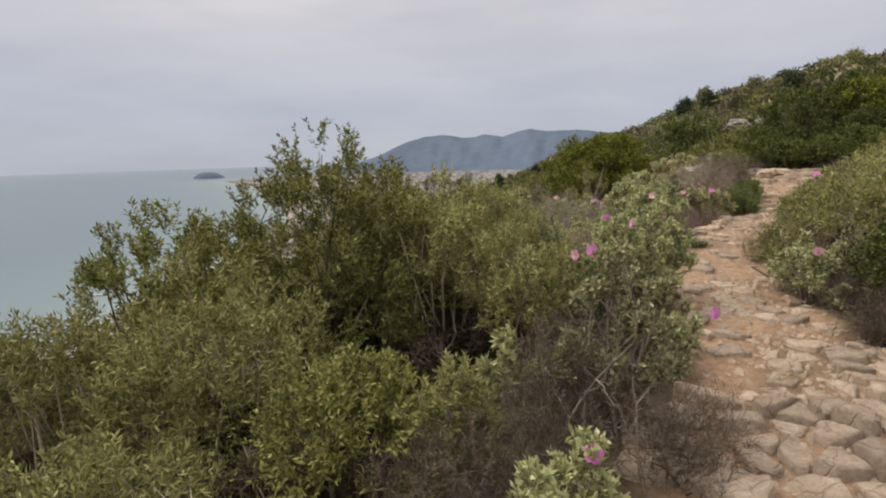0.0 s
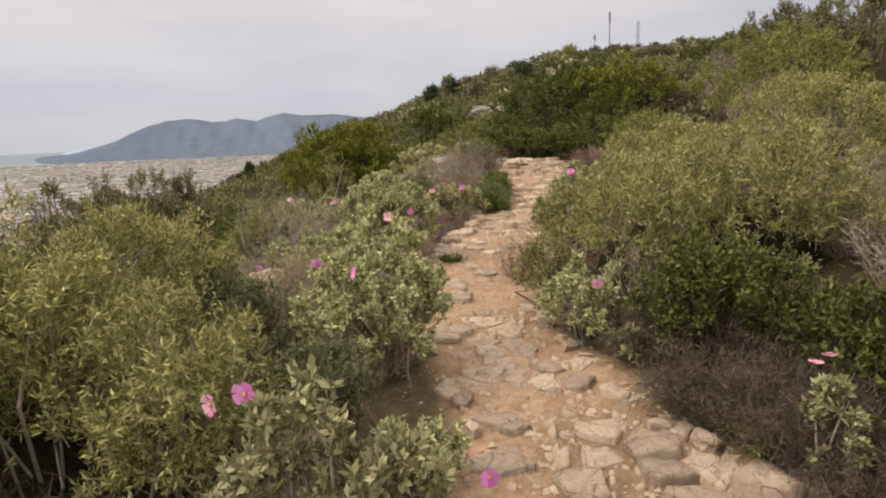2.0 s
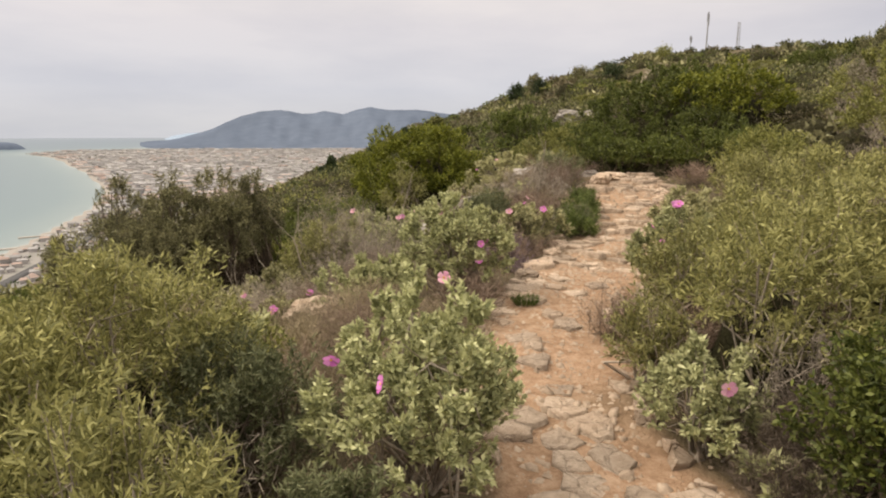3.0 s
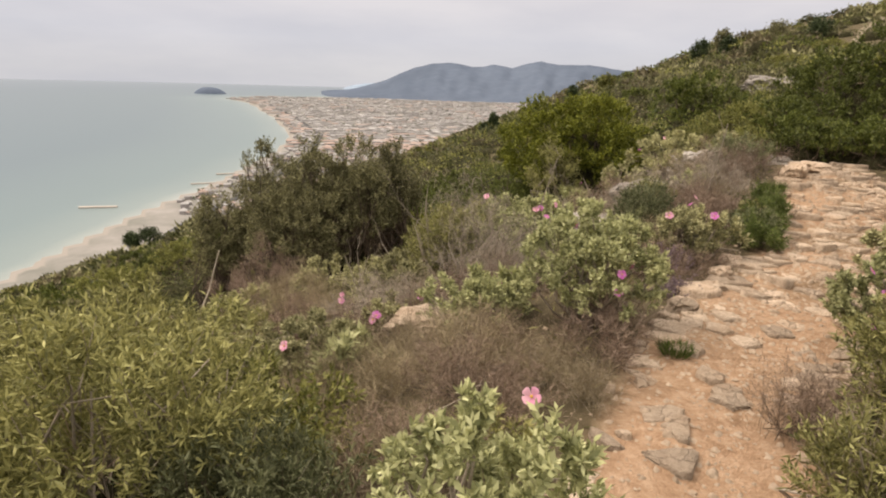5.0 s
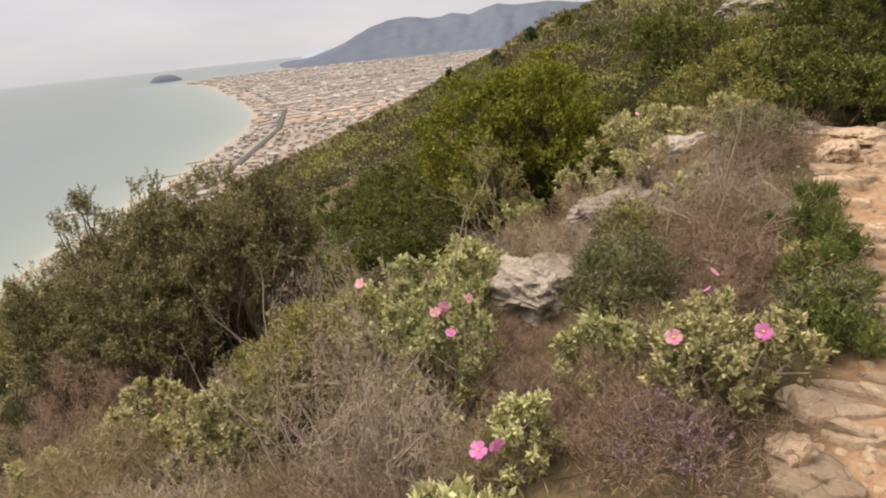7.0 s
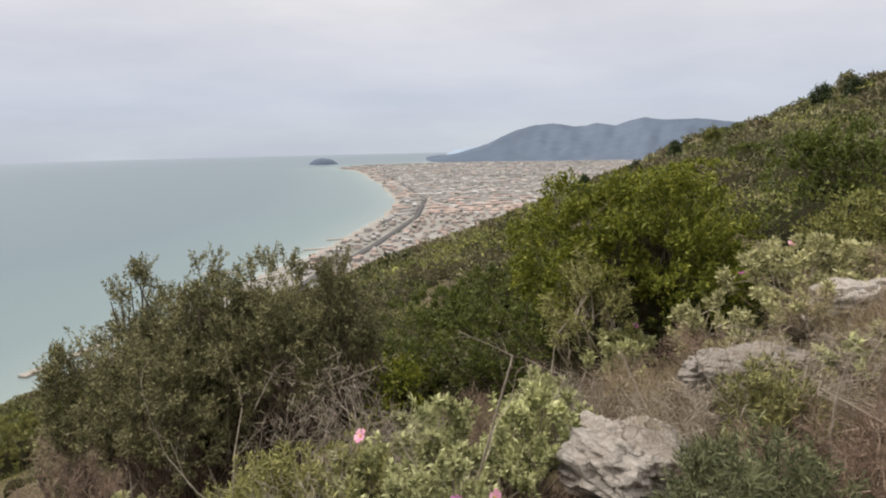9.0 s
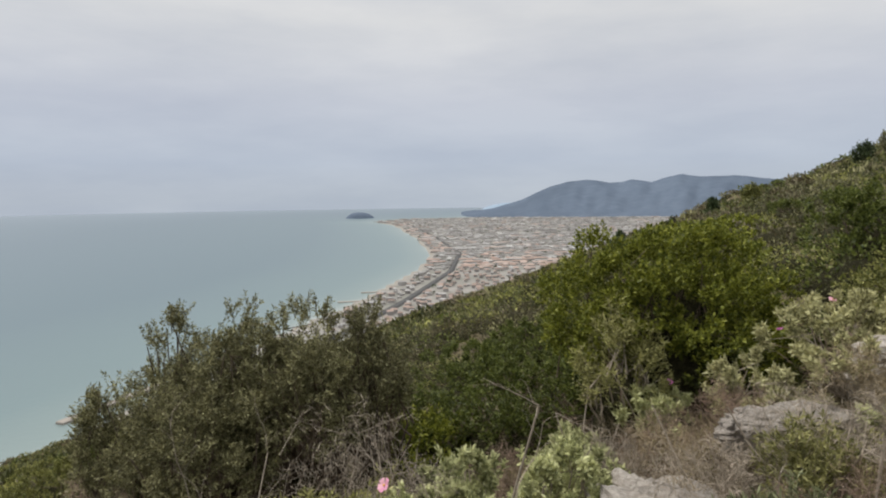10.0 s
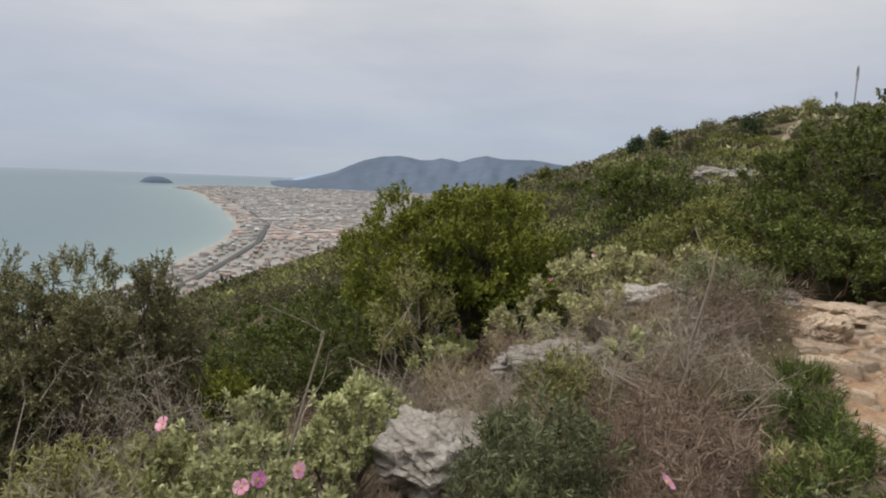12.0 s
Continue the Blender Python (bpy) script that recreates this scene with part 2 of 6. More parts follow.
def sea_mat():
    """Turquoise near the shore, grey-blue further out, haze-pale at the far edge, with small waves."""
    m, n, l, b = shader("sea_water", 0.35, 0.35)
    a = n.new("ShaderNodeAttribute")
    a.attribute_name = "offshore"
    co = n.new("ShaderNodeNewGeometry").outputs["Position"]
    drift = noise_of(n, l, 0.004, 5, 0.6, co)
    ad = n.new("ShaderNodeMath")
    ad.operation = "MULTIPLY_ADD"
    ad.inputs[1].default_value, ad.inputs[2].default_value = 0.015, -0.0075
    l.new(drift, ad.inputs[0])
    sm = n.new("ShaderNodeMath")
    l.new(a.outputs["Fac"], sm.inputs[0])
    l.new(ad.outputs[0], sm.inputs[1])
    # the last stop paints horizon haze into the water: paler and bluer
    c = ramp(n, l, sm.outputs[0], [(0.0, (0.24, 0.275, 0.26)), (0.003, (0.165, 0.215, 0.212)), (0.02, (0.118, 0.172, 0.182)), (0.08, (0.087, 0.134, 0.158)), (0.3, (0.085, 0.128, 0.16)), (1.0, (0.13, 0.172, 0.215))])
    l.new(c, b.inputs["Base Color"])
    bumped(n, l, b, noise_of(n, l, 0.25, 4, 0.6, co), 0.15, 0.6)
    return m


M_GROUND = ground_mat()
M_SEA = sea_mat()
# distance haze is painted into these blue-grey colours, palest on the cape
M_MOUNT = grain_mat("hazy_mountain", (0.094, 0.12, 0.163), (0.123, 0.153, 0.2), 0.02, 1.0, 0.05, 4, 0.0)
M_CAPE = grain_mat("hazy_cape", (0.20, 0.26, 0.33), (0.24, 0.30, 0.37), 0.01, 1.0, 0.1, 4, 0.0)
M_WALL_P = leaf_mat("house_plaster", (0.27, 0.25, 0.238), (0.32, 0.302, 0.292), (0.39, 0.375, 0.368), 0.0, 0.9)
M_ROOF_T = leaf_mat("terracotta_roof", (0.22, 0.155, 0.13), (0.26, 0.198, 0.17), (0.31, 0.25, 0.22), 0.0, 0.9)
M_ROOF_G = leaf_mat("pale_roof", (0.15, 0.15, 0.143), (0.25, 0.245, 0.24), (0.42, 0.412, 0.405), 0.0, 0.9)
M_ROAD = grain_mat("asphalt", (0.07, 0.07, 0.072), (0.12, 0.12, 0.12), 2, 0.9, 0.3, 0.01)
M_TRACK = grain_mat("bare_track", (0.2, 0.165, 0.115), (0.3, 0.25, 0.18), 1.5, 0.95, 0.3, 0.02)


# ---- mesh helpers ----
def mesh_of(name, verts, faces, mat, smooth=False):
    """A mesh from an (n, 3) array of places and an (m, k) array of faces."""
    verts, faces = np.asarray(verts, dtype=np.float32), np.asarray(faces, dtype=np.int32)
    me = bpy.data.meshes.new(name)
    k = faces.shape[1]
    me.vertices.add(len(verts))
    me.vertices.foreach_set("co", verts.ravel())
    me.loops.add(faces.size)
    me.loops.foreach_set("vertex_index", faces.ravel())
    me.polygons.add(len(faces))
    me.polygons.foreach_set("loop_start", np.arange(len(faces), dtype=np.int32) * k)
    if smooth:
        me.polygons.foreach_set("use_smooth", np.ones(len(faces), dtype=bool))
    me.update(calc_edges=True)
    me.validate()
    me.materials.append(mat)
    return me


def part(name, me, parent, label="", m=None):
    ob = new(name, me)
    ob.parent = parent
    if m is not None:
        ob.matrix_basis = m
    return tagged(ob, label)


def thing(name, label, category, m, group="", kind=""):
    ob = new(name)
    ob.matrix_basis = m
    ob.empty_display_size = 0.1
    return tagged(ob, label, category, group, kind)


def unit(v):
    return v / np.maximum(np.linalg.norm(v, axis=1, keepdims=True), 1e-9)


def leaves_of(rng, base, way, length, width, fold=0.25, plain=False):
    """Folded diamond leaves: (4n, 3) places and (n, 4) faces; plain ones, for far plants, have three corners."""
    n = len(base)
    way = unit(way)
    side = unit(np.cross(way, rng.normal(size=(n, 3))))
    up = np.cross(side, way)
    ln = (length * rng.uniform(0.65, 1.25, n))[:, None]
    wd = (width * rng.uniform(0.7, 1.2, n))[:, None]
    if plain:
        low = base + way * ln * 0.2
        v = np.stack([low - side * wd * 0.5, low + side * wd * 0.5, base + way * ln], 1)
        return v.reshape(-1, 3), np.arange(3 * n).reshape(-1, 3)
    mid = base + way * ln * 0.48
    v = np.stack([base, mid + side * wd * 0.5 + up * wd * fold, base + way * ln, mid - side * wd * 0.5 + up * wd * fold], 1)
    return v.reshape(-1, 3), np.arange(4 * n).reshape(-1, 4)


def rods_of(a, b, ra, rb):
    """Three-sided tapered rods from a to b: (6n, 3) places and (3n, 4) faces."""
    a, b = np.asarray(a, float), np.asarray(b, float)
    n = len(a)
    ra, rb = np.broadcast_to(ra, n)[:, None], np.broadcast_to(rb, n)[:, None]
    d = unit(b - a)
    h = np.where(np.abs(d[:, 2:3]) > 0.9, np.array([[1.0, 0, 0]]), np.array([[0, 0, 1.0]]))
    s = unit(np.cross(d, h))
    t = np.cross(d, s)
    v = []
    for c, r in ((a, ra), (b, rb)):
        for k in range(3):
            an = 2 * math.pi * k / 3
            v.append(c + r * (s * math.cos(an) + t * math.sin(an)))
    v = np.stack(v, 1).reshape(-1, 3)
    f = np.concatenate([np.stack([np.arange(n) * 6 + k, np.arange(n) * 6 + (k + 1) % 3, np.arange(n) * 6 + 3 + (k + 1) % 3, np.arange(n) * 6 + 3 + k], 1) for k in range(3)])
    return v, f


def joined(chunks):
    vs, fs, n = [], [], 0
    for v, f in chunks:
        vs.append(v)
        fs.append(f + n)
        n += len(v)
    return np.concatenate(vs), np.concatenate(fs)


# ---- the lie of the land ----
LINE = np.array([(-3.5, -7.0), (-1.2, -2.5), (-0.2, -0.4), (0.55, 1.0), (1.4, 2.45), (2.02, 3.35), (2.22, 4.1), (2.5, 5.05), (2.98, 5.85), (3.5, 6.5), (4.0, 7.0),
                 (4.65, 7.55), (5.3, 8.25), (5.85, 9.1), (6.25, 9.75), (6.75, 10.6), (7.1, 11.3), (7.3, 12.0), (8.3, 14.5), (60.0, 165.0)])
HALF = np.array([0.45, 0.45, 0.45, 0.45, 0.42, 0.42, 0.30, 0.30, 0.36, 0.42, 0.34, 0.32, 0.32, 0.34, 0.36, 0.22, -0.3, -0.4, -0.4, -0.4])
RISE_S = [-8.0, -4.0, 0.0, 3.7, 4.6, 8.4, 9.9, 11.5, 13.0, 16.0]
RISE_Z = [-0.3, -0.08, 0.10, 0.30, 0.38, 0.47, 0.62, 0.84, 0.90, 1.15]
TRACK = np.array([(30.5, 41.9), (34.5, 47.2), (37.3, 51.0), (40.5, 54.4), (44.5, 58.2), (49.0, 63.5)])
COAST = np.array([(-330, -900), (-262, -300), (-235, 0), (-196, 150), (-184, 245), (-178, 300), (-174, 360), (-166, 470), (-152, 560), (-146, 607), (-138, 704), (-128, 838), (-138, 1077),
                  (-231, 1492), (-421, 2194), (-560, 2440), (-470, 2640), (-200, 2900), (300, 3300), (900, 3600), (2500, 4800)], float)


def near_line(x, y, line):
    """The distance to a line of points, which side (left: plus), and the place along it, as index."""
    best = np.full(x.shape, 1e18)
    side, along = np.zeros(x.shape), np.zeros(x.shape)
    for i in range(len(line) - 1):
        (ax, ay), (bx, by) = line[i], line[i + 1]
        dx, dy = bx - ax, by - ay
        t = np.clip(((x - ax) * dx + (y - ay) * dy) / (dx * dx + dy * dy), 0, 1)
        d = np.hypot(x - ax - t * dx, y - ay - t * dy)
        hit = d < best
        best = np.where(hit, d, best)
        side = np.where(hit, np.sign(dx * (y - ay) - dy * (x - ax)), side)
        along = np.where(hit, i + t, along)
    return best, side, along


def smooth_step(a, b, v):
    t = np.clip((v - a) / (b - a), 0, 1)
    return t * t * (3 - 2 * t)


def wobble(x, y, f, k=0.0):
    return (np.sin(x * f + 1.7 * np.sin(y * f * 0.7 + k) + k) + np.sin(y * f * 1.3 + 1.3 * np.sin(x * f * 0.9 + 2 * k) + 2.1 * k)) * 0.5


def land(x, y):
    """The height of the ground, and how trodden it is."""
    x, y = np.atleast_1d(np.asarray(x, float)), np.atleast_1d(np.asarray(y, float))
    d, side, along = near_line(x, y, LINE)
    half = np.interp(along, np.arange(len(HALF)), HALF)
    px, py = np.interp(along, np.arange(len(LINE)), LINE[:, 0]), np.interp(along, np.arange(len(LINE)), LINE[:, 1])
    zp = np.interp(0.52 * px + 0.854 * py, RISE_S, RISE_Z)
    off = np.maximum(d - half, 0)
    left = -0.08 * np.minimum(off, 0.8) - 0.42 * np.clip(off - 0.8, 0, 4.2) - 0.38 * np.maximum(off - 5, 0)
    right = 0.10 * np.minimum(off, 0.6) + 0.15 * np.clip(off - 0.6, 0, 8) + 0.22 * np.maximum(off - 8.6, 0)
    near = zp + np.where(side > 0, left, right)
    plane = 0.9455 * (x - 2.5) - 0.3256 * (y - 6.0)
    rising = 0.9397 * (x - 2.5) - 0.342 * (y - 6.0)
    r = np.hypot(x - 2.5, y - 6)
    crest = 0.4 + 0.110 * r
    rising = np.maximum(0.36 * rising, 0)
    rising = rising - np.logaddexp(0, (rising - crest) / (0.5 + 0.01 * r)) * (0.5 + 0.01 * r)
    plane = np.where(plane > 0, np.maximum(rising, 0), 0.40 * plane) + 0.2
    plane = np.where(plane > 16, 16 + 14 * (1 - np.exp(-(plane - 16) / 14)), plane)
    w = np.maximum(smooth_step(3, 24, d), smooth_step(18, 70, r))
    h = near * (1 - w) + plane * w
    h = h + wobble(x, y, 0.9, 1.0) * 0.05 * smooth_step(0.5, 3, off) + wobble(x, y, 0.11, 2.0) * 0.6 * smooth_step(15, 50, r) + wobble(x, y, 0.035, 4.0) * 2.0 * smooth_step(60, 160, r)
    h = h + (wobble(x, y, 5.2, 3.0) * 0.018 + wobble(x, y, 11.0, 5.0) * 0.010) * (1 - smooth_step(0.3, 1.5, off))
    dc, sc, _ = near_line(x, y, COAST)
    flat = np.where(sc < 0, np.minimum(-100 + 0.4 * dc, -98.0), -100 - 0.06 * np.minimum(dc, 100))
    h = np.where(h > flat, h, flat)
    trod = 1 - smooth_step(-0.04, 0.17, off + wobble(x, y, 4.0, 1.0) * 0.08)
    apron = np.hypot(x - 2.3, (y - 2.3) * 1.4)
    trod = np.maximum(trod, 0.75 * (1 - smooth_step(0.35, 0.8, apron + wobble(x, y, 5.0, 2.0) * 0.12)))
    return h, trod


def land_z(x, y):
    return float(land(x, y)[0][0])


def build_ground():
    rr = np.concatenate([[0.001, 0.02], np.arange(0.05, 11, 0.1), np.geomspace(11, 4940, 120)])
    na = 480
    an = np.linspace(0, 2 * math.pi, na, endpoint=False)
    gx, gy = 2.8 + rr[:, None] * np.cos(an), 5.6 + rr[:, None] * np.sin(an)
    z, trod = land(gx.ravel(), gy.ravel())
    v = np.stack([gx.ravel(), gy.ravel(), z], 1)
    i, j = np.meshgrid(np.arange(len(rr) - 1), np.arange(na), indexing="ij")
    i, j = i.ravel(), j.ravel()
    f = np.stack([i * na + j, (i + 1) * na + j, (i + 1) * na + (j + 1) % na, i * na + (j + 1) % na], 1)
    me = mesh_of("ground", v, f, M_GROUND, True)
    at = me.attributes.new("trodden", "FLOAT", "POINT")
    at.data.foreach_set("value", trod.astype(np.float32))
    tagged(new("ground", me), "ochre earth hillside falling to a coastal plain", "ground", kind="structure")


def build_sea():
    rr = np.geomspace(150, 4940, 90)
    na = 360
    an = np.linspace(0, 2 * math.pi, na, endpoint=False)
    gx, gy = 2.8 + rr[:, None] * np.cos(an), 5.6 + rr[:, None] * np.sin(an)
    d, side, _ = near_line(gx.ravel(), gy.ravel(), COAST)
    v = np.stack([gx.ravel(), gy.ravel(), np.full(gx.size, -100.0)], 1)
    i, j = np.meshgrid(np.arange(len(rr) - 1), np.arange(na), indexing="ij")
    i, j = i.ravel(), j.ravel()
    f = np.stack([i * na + j, (i + 1) * na + j, (i + 1) * na + (j + 1) % na, i * na + (j + 1) % na], 1)
    me = mesh_of("water", v, f, M_SEA, True)
    at = me.attributes.new("offshore", "FLOAT", "POINT")
    at.data.foreach_set("value", (np.where(side > 0, d, 0) / 3000.0).astype(np.float32))
    tagged(new("water", me), "calm turquoise-grey sea under an overcast sky", "sea", kind="structure")


def build_range(name, label, az, elev, dist, depth, mat):
    """A mountain range whose crest rises to the given angles."""
    rng = np.random.default_rng(11)
    n, k = 240, 26
    a = np.linspace(az[0], az[-1], n)
    e = np.interp(a, az, elev)
    ar = np.radians(a)
    top = dist * np.tan(np.radians(e)) + 1.8
    rows_v = []
    for q in np.linspace(-1, 1, k):
        r = dist + depth * q
        spur = 1 - abs(q) ** 1.25
        zz = -101 + (top + 101) * spur * (1 + (0.10 * np.sin(a * 2.1 + q * 4) + 0.05 * np.sin(a * 4.7 - q * 6)) * abs(q) * 1.2)
        zz = zz + rng.normal(size=n) * 0.35 * (1 - abs(q))
        rows_v.append(np.stack([2.8 + r * np.sin(ar), 6 + r * np.cos(ar), zz], 1))
    v = np.concatenate(rows_v)
    i, j = np.meshgrid(np.arange(k - 1), np.arange(n - 1), indexing="ij")
    i, j = i.ravel(), j.ravel()
    f = np.stack([i * n + j, i * n + j + 1, (i + 1) * n + j + 1, (i + 1) * n + j], 1)
    tagged(new(name, mesh_of(name, v, f, mat, True)), label, "mountain", kind="structure")


build_ground()
build_sea()
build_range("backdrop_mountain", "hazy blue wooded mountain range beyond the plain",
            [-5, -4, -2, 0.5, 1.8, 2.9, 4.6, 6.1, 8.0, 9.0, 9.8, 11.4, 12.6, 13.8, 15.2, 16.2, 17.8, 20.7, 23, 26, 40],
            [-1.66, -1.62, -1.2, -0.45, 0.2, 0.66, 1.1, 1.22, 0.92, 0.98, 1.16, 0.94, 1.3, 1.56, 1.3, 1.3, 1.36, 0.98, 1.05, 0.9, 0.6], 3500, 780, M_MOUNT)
build_range("backdrop_cape", "faint far cape behind the mountain range", [-3.2, -2.4, -1.4, -0.4, 1.5, 5], [-1.28, -0.98, -0.80, -0.72, -0.62, -0.5], 4600, 250, M_CAPE)


def build_island():
    n, k = 40, 12
    v = [(0, 0, 26)]
    for i in range(1, k + 1):
        q = i / k
        for j in range(n):
            a = 2 * math.pi * j / n
            rx, ry = 66 * (1 + 0.06 * math.sin(3 * a)), 45
            v.append((rx * q * math.cos(a) + 4, ry * q * math.sin(a), 27 * (1 - q ** 2.6) * (1 - 0.12 * math.cos(a + 0.6) * q) + 1.2 * math.sin(9 * a) * q * (1 - q) - 1))
    v = np.array(v)
    quads = [(1 + (i - 1) * n + j, 1 + i * n + j, 1 + i * n + (j + 1) % n, 1 + (i - 1) * n + (j + 1) % n) for i in range(1, k) for j in range(n)]
    quads += [(0, 1 + j, 1 + (j + 1) % n, 0) for j in range(n)]
    bm = bmesh.new()
    bv = [bm.verts.new(p) for p in v]
    for q in quads:
        bm.faces.new([bv[i] for i in dict.fromkeys(q)])
    me = bpy.data.meshes.new("island")
    bm.to_mesh(me)
    bm.free()
    # the island shares the mountains' haze-blue colour
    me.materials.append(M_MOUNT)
    ob = tagged(new("island", me), "small dome-shaped wooded island offshore", "island")
    ob.matrix_basis = pose(2.8 + 2950 * math.sin(radians(-14.1)), 6 + 2950 * math.cos(radians(-14.1)), -99.6, 0, 0, 14)


build_island()


# ---- plants ----
def crown_tips(rng, n, radius, height, lobes, low=0.2, rough=0.1, knob=0.15, broad=False):
    """Twig ends over a crown of rounded lobes that carry many small tufts, and where the twigs spring from."""
    c = []
    for i in range(lobes):
        a = 2 * math.pi * (i + rng.uniform(-0.3, 0.3)) / lobes
        q = radius * (rng.uniform(0.22, 0.42) if broad else rng.uniform(0.35, 0.6))
        r = radius * (rng.uniform(0.62, 0.76) if broad else rng.uniform(0.5, 0.64))
        c.append((q * math.cos(a), q * math.sin(a), r, height * (1.02 - 0.3 * q / radius) * rng.uniform(0.9, 1.0)))
    if lobes > 2:
        c.append((0, 0, radius * (0.76 if broad else 0.62), height))
    c = np.array(c)
    area = 2.0 * math.pi * radius * (0.5 * radius + 0.55 * height)
    g = int(np.clip(2.6 * area / (math.pi * knob * knob), 8, max(8, n // 5)))
    gd = unit(rng.normal(size=(g, 3)))
    gd[:, 2] = np.abs(gd[:, 2]) * 1.5 - 0.62
    gd = unit(gd)
    lobe = c[rng.integers(0, len(c), g)]
    mid = lobe[:, 3] * (0.5 + low * 0.4)
    fill = rng.uniform(0.74, 1.0, g) ** 0.5 * (1 + rng.normal(size=g) * rough * 0.5)
    centre = np.stack([lobe[:, 0] + gd[:, 0] * (lobe[:, 2] * fill - knob * 0.6), lobe[:, 1] + gd[:, 1] * (lobe[:, 2] * fill - knob * 0.6), mid + gd[:, 2] * ((lobe[:, 3] - mid) * fill - knob * 0.6)], 1)
    size = knob * rng.uniform(0.7, 1.15, g)
    tuft = rng.integers(0, g, n)
    d = unit(gd[tuft] + np.array([0, 0, 0.35]) + unit(rng.normal(size=(n, 3))) * 0.95)
    tip = centre[tuft] + d * (size[tuft] * (0.72 + 0.36 * rng.uniform(size=n)))[:, None]
    tip[:, 2] = np.maximum(tip[:, 2], 0.03)
    root = tip * np.array([0.15, 0.15, 0.0]) + rng.normal(size=(n, 3)) * np.array([0.03, 0.03, 0.0])
    return tip, root, d


# how wide a tuft is, and how much of the plant's foot is bare twigs
KNOBS = {"cistus": (0.065, 0.34), "cistus_y": (0.065, 0.38), "lentisk": (0.2, 0.4), "lentisk_d": (0.14, 0.2), "phillyrea": (0.13, 0.25), "broom": (0.13, 0.3), "oleaster": (0.16, 0.5), "rosemary": (0.11, 0.1)}

SPECS = {
    # leaf length, leaf width, leaves a twig, twigs a square metre, lobes, leafy length of a twig, upward pull, stem thickness
    "cistus": (0.031, 0.0145, 27, 400, 4, 0.17, 0.55, 0.004, M_CISTUS, M_TWIG),
    "cistus_y": (0.031, 0.014, 24, 360, 4, 0.16, 0.55, 0.004, M_CISTUS_Y, M_TWIG),
    "lentisk": (0.034, 0.018, 18, 420, 11, 0.15, 0.15, 0.005, M_LENTISK, M_BARK),
    "lentisk_d": (0.028, 0.013, 20, 400, 6, 0.15, 0.15, 0.005, M_LENTISK_D, M_BARK),
    "phillyrea": (0.032, 0.01, 18, 420, 7, 0.19, 0.2, 0.005, M_PHILL, M_BARK),
    "broom": (0.034, 0.0075, 19, 400, 6, 0.22, 0.4, 0.004, M_BROOM, M_TWIG),
    "oleaster": (0.032, 0.0095, 22, 360, 5, 0.22, 0.1, 0.006, M_OLIVE, M_BARK),
    "rosemary": (0.032, 0.006, 26, 420, 4, 0.22, 0.9, 0.003, M_ROSEM, M_BARK),
    "heath": (0.05, 0.0019, 17, 430, 4, 0.22, 0.9, 0.002, M_HEATH, M_BARK),
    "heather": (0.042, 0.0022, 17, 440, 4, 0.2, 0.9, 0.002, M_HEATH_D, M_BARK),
    "straw": (0.085, 0.0021, 12, 420, 4, 0.2, 0.75, 0.0012, M_STRAW, M_TWIG),
    "thyme": (0.014, 0.008, 22, 500, 4, 0.1, 0.8, 0.0015, M_THYME, M_BARK),
    "herb": (0.035, 0.006, 24, 420, 4, 0.16, 0.7, 0.0025, M_GRASS, M_BARK),
    "drytwig": (0.055, 0.0021, 9, 260, 4, 0.25, 0.4, 0.0035, M_TWIG, M_TWIG),
}


